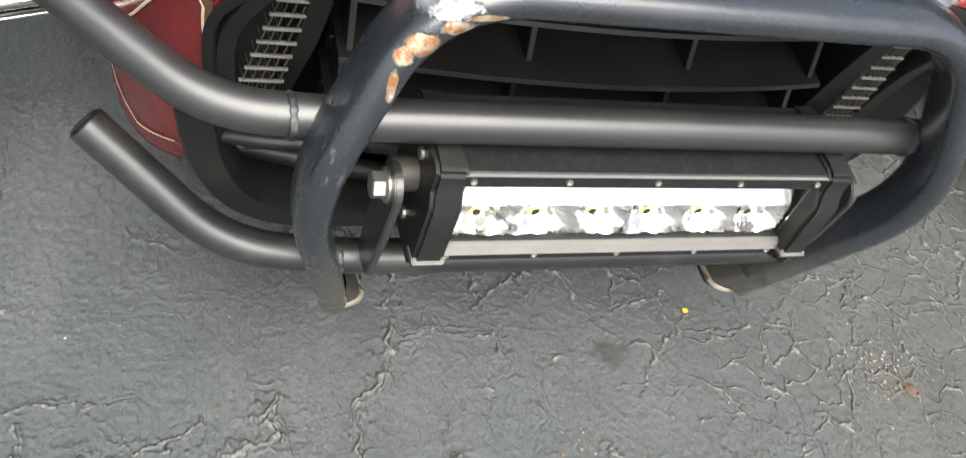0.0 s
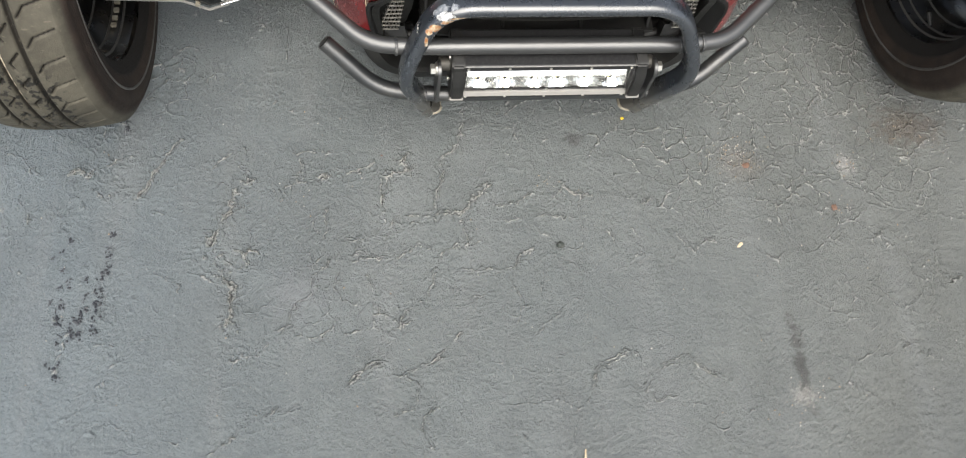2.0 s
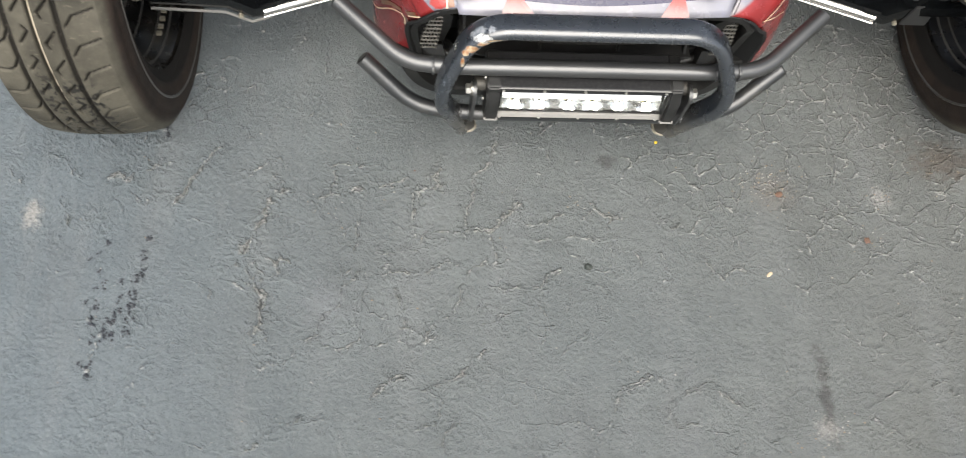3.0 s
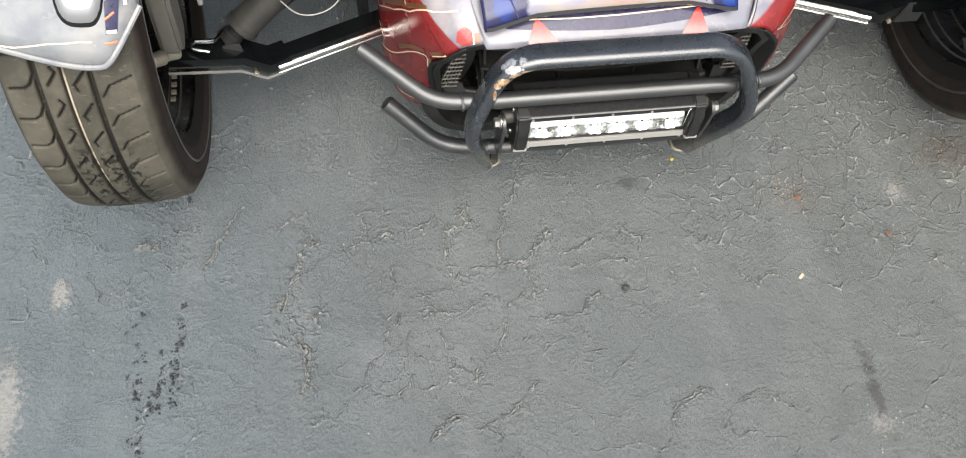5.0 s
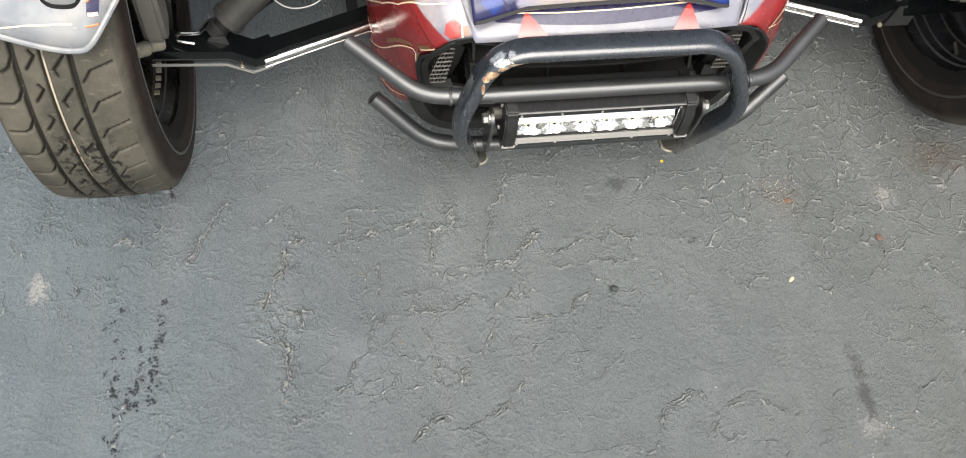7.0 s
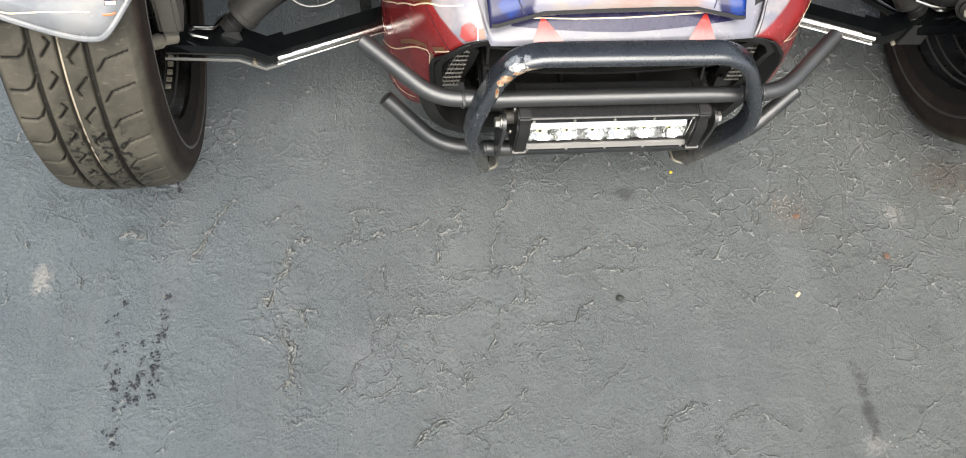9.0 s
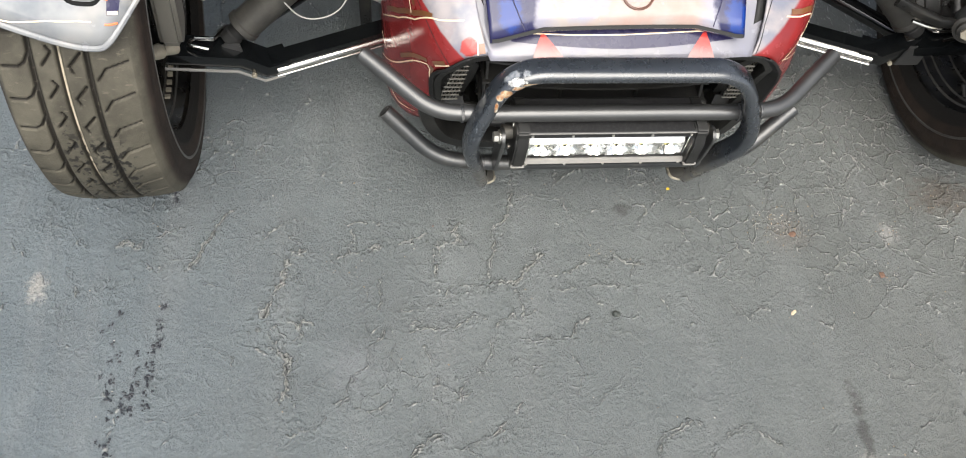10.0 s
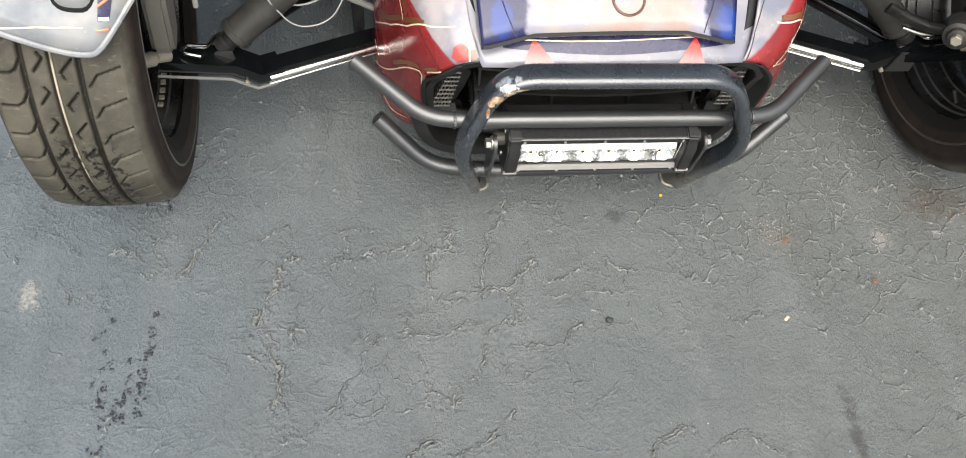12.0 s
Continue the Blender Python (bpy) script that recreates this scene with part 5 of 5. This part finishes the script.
def front_wheel(m):
    # u runs towards the inside of this wheel
    rim = lathe("wheel", [(-0.060, 0.190), (-0.064, 0.203), (-0.067, 0.203), (-0.067, 0.195), (-0.058, 0.182), (-0.050, 0.165), (-0.050, 0.150), (-0.042, 0.150), (-0.040, 0.160), (-0.012, 0.163), (0.004, 0.165), (0.012, 0.172), (0.026, 0.175), (0.034, 0.183), (0.046, 0.186), (0.052, 0.190), (0.060, 0.193), (0.064, 0.199), (0.0665, 0.2055), (0.0665, 0.2080), (0.063, 0.2085), (0.061, 0.196)], RIMBLACK, trike, "black alloy wheel with a dusty barrel")
    rim.matrix_basis = m
    P, cut = tyre_mesh()
    tyre = grid_mesh("tyre", P, RUBBER, rim, "brown dusty worn road tyre", wrap=True)
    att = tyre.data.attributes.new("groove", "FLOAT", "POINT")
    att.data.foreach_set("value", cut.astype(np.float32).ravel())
    lathe("hub", [(-0.052, 0.0), (-0.052, 0.045), (-0.035, 0.05), (-0.03, 0.06), (0.0, 0.06), (0.002, 0.0)], RIMBLACK, rim, n=32)
    for i in range(6):
        a = 2 * math.pi * (i + 0.25) / 6
        c, s = math.cos(a), math.sin(a)
        pts = [(-0.046, 0.045 * s, 0.045 * c), (-0.050, 0.10 * s, 0.10 * c), (-0.046, 0.158 * s, 0.158 * c)]
        shape("spoke", *swept(pts, stadium(0.008, 0.020, 4), deep=(0, -c, s)), RIMBLACK, rim)
    lathe("brake_disc", [(0.000, 0.062), (0.000, 0.132), (0.0055, 0.132), (0.0055, 0.062)], DISC, rim, "worn steel brake disc", n=64)
    # thin rings whose pale colour paints the highlight arcs
    lathe("sidewall_rib", [(0.0772, 0.2255), (0.0802, 0.2270), (0.0806, 0.2290), (0.0785, 0.2310)], RIMGLINT, rim, "raised rib on the tyre wall, pale for its highlight")
    lathe("rim_lip", [(0.0655, 0.2045), (0.0674, 0.2055), (0.0677, 0.2072), (0.0662, 0.2085)], RIMGLINT, rim, "rim lip, pale in place of its highlight")
    for u, r in ((0.0330, 0.1815), (0.0475, 0.1855), (0.0110, 0.1705)):
        lathe("barrel_ridge", [(u - 0.0015, r + 0.001), (u, r - 0.0012), (u + 0.0018, r + 0.002)], RIMGLINT, rim)
    rod("valve_stem", (0.045, 0.10, -0.14), (0.052, 0.088, -0.125), 0.003, PLASTIC, rim)
    return rim


WHEEL_Z = 0.2705
near_wheel = front_wheel(pose(-0.617, 0.5257, WHEEL_Z, 0, -1.1, 1.2))
copy_thing(near_wheel, pose(0.651, 0.540, WHEEL_Z, 0, 0, 180 - 1.4))
# balance weights in a row inside the near rim
for i in range(5):
    a = radians(-3 + 5.0 * i)
    p = Vector((0.040, -0.1800 * math.sin(a), -0.1800 * math.cos(a)))
    t = Vector((0, -math.cos(a), math.sin(a)))
    up = Vector((0, math.sin(a), math.cos(a)))
    verts = [p + Vector((dx, 0, 0)) + t * dt + up * du for dx in (-0.0035, 0.0035) for dt in (-0.0035, 0.0035) for du in (-0.001, 0.0025)]
    shape("wheel_weight", verts, [(0, 1, 3, 2), (4, 5, 7, 6), (0, 1, 5, 4), (2, 3, 7, 6), (0, 2, 6, 4), (1, 3, 7, 5)], TARNISHED, near_wheel, smooth=False)


# suspension and steering, once for each side
def corner(sx, shift, back=0.0, rise=0.0):
    X = lambda x, y, z: (sx * x + shift, y + back, z + rise)
    arm = shape("lower_arm", *swept([X(0.215, 0.572, 0.146), X(0.43, 0.487, 0.148)], [(a * -sx, b) for a, b in ((-0.016, -0.012), (0.004, -0.012), (0.009, -0.011), (0.013, -0.008), (0.0155, -0.003), (0.016, 0.003), (0.0145, 0.010), (0.010, 0.012), (-0.016, 0.012))]), GLOSSBLACK, trike, "gloss black lower control arm with bright trim strip", flat_over=60)
    for dz, dy, h, tilt in ((0.002, -0.0128, 0.0056, 0.0050), (-0.0095, -0.0140, 0.0024, 0.0010)):
        shape("trim_strip", *swept([X(0.245, 0.560 + dy, 0.146 + dz), X(0.422, 0.490 + dy, 0.148 + dz)], [(-sx * h * math.cos(a), 0.004 - (tilt + 0.004) * math.sin(a)) for a in (math.pi * i / 10 for i in range(11))]), CHROME, arm, "polished metal strip", flat_over=70)
    shape("rear_leg", *swept([X(0.215, 0.80, 0.138), X(0.36, 0.66, 0.140), X(0.50, 0.530, 0.142)], ring(0.013, 12)), GLOSSBLACK, arm)
    shape("arm_knee", *swept([X(0.408, 0.495, 0.148), X(0.436, 0.484, 0.150), X(0.470, 0.488, 0.164), X(0.560, 0.462, 0.200)], [(a * -sx, b) for a, b in ((-0.013, -0.013), (0.004, -0.013), (0.009, -0.011), (0.012, -0.006), (0.013, 0.002), (0.013, 0.022), (-0.013, 0.022))]), GLOSSBLACK, arm, flat_over=60)
    if sx < 0:
        shape("arm_lip", *swept([X(0.412, 0.481, 0.136), X(0.438, 0.470, 0.137), X(0.472, 0.473, 0.152), X(0.560, 0.448, 0.187)], [(-0.0010, -0.0016), (0.0010, -0.0016), (0.0010, 0.0016), (-0.0010, 0.0016)]), BRIGHT, arm, "worn bright lower edge", flat_over=20)
    rod("ball_joint", X(0.572, 0.432, 0.232), X(0.545, 0.462, 0.212), 0.010, TARNISHED, arm, "weathered ball joint boot", steps=[(0, 0.005), (0.05, 0.009), (0.45, 0.010), (0.55, 0.007), (1, 0.009), (1, 0.006)])
    tube("cable_clip", [X(0.490, 0.512, 0.190), X(0.500, 0.486, 0.200), X(0.527, 0.482, 0.206), X(0.530, 0.470, 0.206), X(0.505, 0.466, 0.203)], 0.0024, CHROME, arm, "bright bent wire clip", bend=0.006, n=8)
    rod("lower_bolt", X(0.452, 0.476, 0.146), X(0.452, 0.470, 0.146), 0.0035, TARNISHED, arm, n=6)
    shock = rod("shock_absorber", X(0.480, 0.502, 0.188), X(0.235, 0.585, 0.40), 0.0225, SHOCK, trike, "dusty grey shock absorber body", n=28, steps=[(0.06, 0.012), (0.06, 0.0215), (0.065, 0.0235), (0.085, 0.0235), (0.09, 0.0215), (0.5, 0.0215), (0.52, 0.024), (1, 0.024), (1, 0.012)])
    rod("shock_boot", X(0.484, 0.500, 0.184), X(0.455, 0.511, 0.210), 0.014, DARK, shock, "black rubber boot", n=20, steps=[(0, 0.010), (0, 0.013), (0.3, 0.014), (0.35, 0.012), (0.6, 0.0145), (1, 0.0145), (1, 0.01)])
    rod("shock_eye", X(0.478, 0.488, 0.170), X(0.478, 0.524, 0.170), 0.012, RIMBLACK, shock)
    for y in (0.486, 0.520):
        slab("shock_bracket", [(sx * a + shift, b) for a, b in ((0.460, 0.150), (0.500, 0.150), (0.500, 0.178), (0.488, 0.190), (0.468, 0.190))], "y", y, y + 0.004, POWDER, shock, "", 0.001)
    rod("bracket_bolt", X(0.479, 0.481, 0.171), X(0.479, 0.486, 0.171), 0.007, STEEL, shock, n=6)
    cal = [(0.392, 0.292), (0.398, 0.284), (0.412, 0.281), (0.436, 0.290), (0.446, 0.330), (0.452, 0.400), (0.440, 0.430), (0.410, 0.425), (0.394, 0.36)]
    caliper = slab("brake_caliper", cal, "x", sx * 0.519 + shift, sx * 0.545 + shift, CALIPER, trike, "grey cast brake caliper", 0.006)
    rod("caliper_pin", X(0.533, 0.440, 0.30), X(0.526, 0.440, 0.30), 0.006, STEEL, caliper)
    knuckle = [(0.470, 0.190), (0.520, 0.170), (0.545, 0.26), (0.560, 0.40), (0.500, 0.41), (0.465, 0.30)]
    slab("steering_knuckle", knuckle, "x", sx * 0.560 + shift, sx * 0.585 + shift, RIMBLACK, trike, "dark cast steering knuckle", 0.006)
    rod("hub_nut", X(0.562, 0.520, 0.262), X(0.548, 0.520, 0.262), 0.017, CAST, caliper, n=24, steps=[(0, 0.017), (0.5, 0.017), (0.5, 0.011), (1, 0.010), (1, 0.004)])
    if sx < 0:
        tube("wiring_loom", [X(0.498, 0.496, 0.42), X(0.502, 0.486, 0.34), X(0.503, 0.484, 0.275)], 0.0035, HOSE, trike, "pale grey wheel sensor cable", bend=0.02, n=8)
    up = tube("upper_arm", [X(0.20, 0.640, 0.40), X(0.36, 0.60, 0.42), X(0.525, 0.545, 0.43)], 0.011, GLOSSBLACK, trike, "black tubular upper control arm")
    tube("rear_leg", [X(0.20, 0.80, 0.40), X(0.36, 0.68, 0.42), X(0.525, 0.548, 0.43)], 0.010, GLOSSBLACK, up)
    return arm


corner(-1, 0.0)
corner(1, 0.030, 0.014, 0.008)
for sx, shift in ((-1, 0.0), (1, 0.030)):
    rod("tie_rod", (sx * 0.262 + shift, 0.600, 0.152), (sx * 0.330 + shift, 0.600, 0.190), 0.0048, HOSE, trike, "pale grey rod beside the body", n=12)
    slab("frame_post", [(sx * 0.286 + shift, 0.060), (sx * 0.302 + shift, 0.060), (sx * 0.312 + shift, 0.200), (sx * 0.292 + shift, 0.200)], "y", 0.618, 0.640, RIMBLACK, trike, "dark upright frame post", 0.003)
boss = rod("knuckle_boss", (0.528, 0.448, 0.262), (0.560, 0.492, 0.250), 0.020, SHOCK, trike, "grey cast steering knuckle boss", n=28, steps=[(0, 0.008), (0.0, 0.013), (0.10, 0.015), (0.14, 0.020), (0.8, 0.021), (1, 0.016), (1, 0.010)])
rod("boss_nut", (0.522, 0.441, 0.264), (0.530, 0.450, 0.262), 0.008, TARNISHED, boss, "weathered steel nut", n=6)
shape("upper_link", *swept([(0.438, 0.500, 0.270), (0.470, 0.486, 0.262), (0.500, 0.474, 0.256), (0.528, 0.470, 0.256)], stadium(0.005, 0.009, 4), deep=(0, 0, 1)), RIMBLACK, boss, "dusty dark link arm")
tube("link_edge", [(0.453, 0.470, 0.262), (0.478, 0.462, 0.258), (0.497, 0.460, 0.257)], 0.0028, CHROME, boss, "bright worn edge", bend=0.01, n=8)
tube("sensor_cable", [(-0.455, 0.54, 0.33), (-0.422, 0.530, 0.248), (-0.400, 0.530, 0.234), (-0.374, 0.530, 0.233), (-0.350, 0.532, 0.243), (-0.320, 0.545, 0.31)], 0.0014, HOSE, trike, "thin pale grey cable in a loop", bend=0.02, n=10)
tube("brake_hose", [(-0.45, 0.53, 0.40), (-0.428, 0.512, 0.275), (-0.385, 0.498, 0.222), (-0.338, 0.505, 0.228), (-0.308, 0.53, 0.285), (-0.285, 0.56, 0.38)], 0.0011, HOSE, trike, "thin pale grey cable in a loop", bend=0.03, n=10)


def upper(u, v):
    """Plain unseen bodywork above and behind the nose, added to cast shade: u round the section, v from front to back.
    """
    a = math.pi * (u - 0.5)
    grow = math.sin(math.pi * min(1.0, 0.28 + 0.62 * v)) ** 0.6
    return (0.40 * grow * math.sin(a), 0.62 + 1.25 * v, 0.44 + 0.10 * v + 0.52 * grow * math.cos(a) ** 0.8 * (0.55 + 0.45 * math.sin(math.pi * min(1, v + 0.25))))


sheet("shade_bodywork", upper, 28, 24, NAVY, trike, "unseen dark navy bodywork added to cast shade", thick=0.004)
# tray out of view, added to keep light off the ground beneath
slab("shade_tray", [(-0.58, 0.47), (0.60, 0.47), (0.34, 1.85), (-0.34, 1.85)], "z", 0.430, 0.438, DARK, trike, "unseen black tray added to block light from above", 0.002)
# sloping sheets out of view, added to shade the ground behind the arms
for sx in (-1, 1):
    slab("shade_liner", [(0.500, 0.432), (0.580, 0.330), (0.640, 0.240), (0.90, 0.150), (1.40, 0.150), (1.40, 0.160), (0.90, 0.160), (0.645, 0.250), (0.590, 0.338), (0.510, 0.432)], "x", sx * 0.23, sx * 0.49, DARK, trike, "unseen black liner added to shade the ground", 0.001)
# hidden block that closes the body underneath, added for shade
block("shade_block", -0.20, 0.20, 0.505, 0.95, 0.10, 0.32, DARK, trike, "unseen dark block added for shade below the body", 0.01)


# fender over the tyre
def fender(u, v):
    """u across, v from the pointed front edge over the top to the back."""
    w = -0.105 + 0.192 * u
    k = w - 0.040
    a0 = 26.5 + math.sqrt((94 * k if k < 0 else 270 * k) ** 2 + 9)
    a = radians(a0 + (165 - a0) * v)
    r = 0.307 - 0.9 * max(0.0, abs(w + 0.010) - 0.06) ** 1.3
    return (w, -r * math.cos(a), r * math.sin(a))


fend = sheet("fender", fender, 48, 40, FENDER, trike, "glossy silver front fender with a lamp", thick=0.004)
fend.matrix_basis = pose(-0.634, 0.533, WHEEL_Z, 0, 0, 5.0)
edge_line = [fender(i / 48, 0.0) for i in range(49)]
shape("fender_lip", *swept(edge_line, ring(0.0032, 8), deep=(0, 0, 1)), FENDER, fend)


def lamp_patch(name, u0, u1, v0, v1, lift, mat, parent, label):
    """A raised rounded lozenge that follows the fender."""
    rings, n = 7, 44
    P = np.zeros((rings, n, 3))
    for j in range(rings):
        k = 1 - j / (rings - 1)
        for i in range(n):
            t = 2 * math.pi * i / n
            c, d = math.cos(t), math.sin(t)
            q = (abs(c) ** 4.5 + abs(d) ** 4.5) ** (-1 / 4.5) * k
            a, b = 0.5 + 0.5 * q * c, 0.5 + 0.5 * q * d
            a += 0.16 * (b - 0.5)
            p, nn = normal_at(fender, u0 + (u1 - u0) * a, v0 + (v1 - v0) * b, (0, -1, 0.6))
            P[j, i] = p + nn * (lift * math.sqrt(max(0.0, 1 - k ** 6)) + 0.0002)
    P = np.concatenate([P, P[:, :1]], 1)
    return grid_mesh(name, P, mat, parent, label)


lamp_patch("lamp_bezel", 0.615, 0.865, 0.056, 0.20, 0.0035, GLOSSBLACK, fend, "gloss black lamp bezel")
lamp_patch("lamp_lens", 0.622, 0.858, 0.0595, 0.195, 0.0075, LAMPLENS, fend, "clear silvery running lamp lens")
stripe("fender_stripe", fender, [(0.20, 0.000), (0.37, 0.008), (0.53, 0.026), (0.675, 0.036), (0.74, 0.036)], 0.0015, CREAM, fend, (0, -1, 0.6), 0.0008, "cream vinyl pinstripe")
patch("dark_graphic", fender, [(0.815, 0.034), (0.870, 0.018), (0.930, 0.060), (0.840, 0.070)], NAVY, fend, (0.4, -1, 0.6), 0.0006, 8, "dark navy vinyl panel")
for line in ([(0.820, 0.036), (0.868, 0.020)], [(0.935, 0.030), (0.955, 0.12)]):
    stripe("white_stripe", fender, line, 0.0035, CREAM, fend, (0.4, -1, 0.6), 0.0010, "pale vinyl stripe")
for a, b in (((0.800, 0.026), (0.860, 0.009)), ((0.822, 0.052), (0.875, 0.044))):
    stripe("orange_stripe", fender, [a, b], 0.0022, ORANGE, fend, (0, -1, 0.6), 0.0010, "orange vinyl accent")


def far_fender_skin(u, v):
    x, y, z = fender(u, v)
    return (-x, y, z)


# far fender is out of view; mirrored here to shade the far wheel
far_fender = sheet("fender", far_fender_skin, 48, 40, FENDER, trike, "glossy silver front fender", thick=0.004)
far_fender.matrix_basis = pose(0.662, 0.535, WHEEL_Z, 0, 0, 2)


# ---- small litter and drips on the ground ----
def scrap(name, x, y, size, mat, label, category, seed, tall=0.35, stretch=1.0, turn=0):
    rnd = random.Random(seed)
    bm = bmesh.new()
    bmesh.ops.create_icosphere(bm, subdivisions=2, radius=size)
    for v in bm.verts:
        v.co *= 1 + rnd.uniform(-0.25, 0.25)
        v.co.x *= stretch
        v.co.z *= tall
    me = bpy.data.meshes.new(name)
    bm.to_mesh(me)
    bm.free()
    me.materials.append(mat)
    ob = new(name, me)
    ob.matrix_world = pose(x, y, size * tall * 0.6, 0, 0, turn)
    return tagged(ob, label, category)


scrap("yellow_petal", 0.153, 0.370, 0.0026, YELLOW, "tiny bright yellow petal lying on the asphalt", "petal", 1)
scrap("wood_chip", 0.295, 0.153, 0.0026, TAN, "small pale tan wood chip on the asphalt", "wood chip", 2, 0.3, 2.3, 40)
scrap("pebble", 0.033, 0.162, 0.0052, DARKSTONE, "small dark round pebble on the asphalt", "pebble", 3, 0.6)
scrap("dry_leaf_crumb", 0.331, 0.283, 0.0046, BROWN, "crumbled reddish brown leaf on the asphalt", "leaf", 4, 0.3, 1.3, 20)
scrap("dry_leaf_crumb", 0.453, 0.208, 0.0044, BROWN, "crumbled reddish brown leaf on the asphalt", "leaf", 5, 0.3, 1.2, 70)
scrap("dry_leaf_crumb", -0.212, 0.315, 0.0014, BROWN, "crumbled reddish brown leaf on the asphalt", "leaf", 6, 0.3, 1.2, 10)


def loose_grit():
    """Tiny pale and tan stones lying in loose patches on the asphalt."""
    rnd = random.Random(31)
    bm = bmesh.new()
    spots = []
    for cx, cy, spread, count in ((0.316, 0.300, 0.024, 120), (0.610, 0.340, 0.040, 60), (0.487, 0.280, 0.012, 24), (0.345, -0.070, 0.020, 24), (0.470, 0.210, 0.014, 14), (-0.330, 0.250, 0.012, 10), (0.03, 0.27, 0.012, 10)):
        spots += [(rnd.gauss(cx, spread), rnd.gauss(cy, spread * 0.8)) for k in range(count)]
    spots += [(rnd.uniform(-0.7, 0.7), rnd.uniform(-0.1, 0.42)) for k in range(90)]
    for x, y in spots:
        r = rnd.uniform(0.0004, 0.0012)
        m = Matrix.Translation((x, y, r * 0.2)) @ Matrix.Rotation(rnd.uniform(0, 6), 4, "Z") @ Matrix.Diagonal((r * rnd.uniform(0.8, 1.5), r, r * 0.7, 1))
        bmesh.ops.create_icosphere(bm, subdivisions=1, radius=1.0, matrix=m)
    me = bpy.data.meshes.new("loose_grit")
    bm.to_mesh(me)
    bm.free()
    me.materials.append(GRIT)
    return tagged(new("loose_grit", me), "loose pale and tan grit scattered on the asphalt", "grit", kind="stuff")


loose_grit()


def drips():
    """Wet tyre marks: broken rows of small dark blots left by tread blocks."""
    rnd = random.Random(8)
    verts, faces = [], []
    left = [(-0.628, 0.196, 0.0060), (-0.638, 0.179, 0.0022), (-0.649, 0.171, 0.0022), (-0.635, 0.152, 0.0030), (-0.626, 0.135, 0.0040), (-0.637, 0.127, 0.0030), (-0.646, 0.109, 0.0030), (-0.634, 0.101, 0.0050), (-0.638, 0.089, 0.0034), (-0.631, 0.079, 0.0062), (-0.632, 0.050, 0.0030), (-0.629, 0.060, 0.0022)]
    middle = [(-0.604, 0.138, 0.0030), (-0.602, 0.116, 0.0030), (-0.604, 0.098, 0.0060), (-0.610, 0.079, 0.0050), (-0.617, 0.072, 0.0070), (-0.606, 0.086, 0.0050), (-0.609, 0.061, 0.0050), (-0.617, 0.060, 0.0042)]
    right = [(-0.582, 0.180, 0.0032), (-0.581, 0.167, 0.0042), (-0.582, 0.149, 0.0050), (-0.585, 0.140, 0.0042), (-0.576, 0.154, 0.0032), (-0.576, 0.200, 0.0050), (-0.587, 0.120, 0.0050), (-0.585, 0.109, 0.0060), (-0.586, 0.101, 0.0042), (-0.589, 0.086, 0.0042), (-0.589, 0.070, 0.0042), (-0.592, 0.065, 0.0032)]
    ends = [(-0.633, 0.013, 0.0070), (-0.641, 0.022, 0.0030), (-0.630, 0.003, 0.0042), (-0.572, 0.376, 0.0045), (-0.568, 0.369, 0.0035), (-0.583, 0.380, 0.0030)]
    for x, y, size in left + middle + right + ends:
        for k in range(4 + int(min(size, 0.005) * 700)):
            r = (0.0010 + min(size, 0.0048) * 0.8) * rnd.uniform(0.22, 0.48)
            cx, cy = x + rnd.gauss(0, size * 0.62), y + rnd.gauss(0, size * 0.85)
            n, c, lean, long = rnd.randint(6, 10), len(verts), rnd.uniform(0, 3.1), rnd.uniform(1.0, 1.9)
            verts.append((cx, cy, 0.0016))
            for i in range(n):
                q, a = r * rnd.uniform(0.6, 1.2), 2 * math.pi * i / n
                u, v = q * long * math.cos(a), q * math.sin(a)
                verts.append((cx + u * math.cos(lean) - v * math.sin(lean), cy + u * math.sin(lean) + v * math.cos(lean), 0.0003))
            faces += [(c, c + 1 + i, c + 1 + (i + 1) % n) for i in range(n)]
    return tagged(shape("wet_tyre_marks", verts, faces, WET), "dark wet blots of tyre tread on asphalt", "stain", kind="stuff")


drips()


def twig():
    """A dry bent twig lying on the coat."""
    pts = fillet([(0.0315, -0.124, 0.0012), (0.0305, -0.132, 0.0020), (0.0280, -0.146, 0.0016), (0.0285, -0.158, 0.0022), (0.0260, -0.170, 0.0014)], 0.004, 4)
    verts, faces = [], []
    n = 8
    for i, p in enumerate(pts):
        r = 0.0006 + 0.0009 * math.sin(0.35 + 2.2 * i / len(pts))
        verts += [(p.x + r * math.cos(2 * math.pi * k / n), p.y, p.z + r * 0.8 * math.sin(2 * math.pi * k / n)) for k in range(n)]
        if i:
            faces += [((i - 1) * n + k, (i - 1) * n + (k + 1) % n, i * n + (k + 1) % n, i * n + k) for k in range(n)]
    faces += [tuple(range(n)), tuple(range((len(pts) - 1) * n, len(pts) * n))]
    return tagged(shape("twig", verts, faces, TAN), "short dry tan twig lying on the asphalt", "twig")


twig()
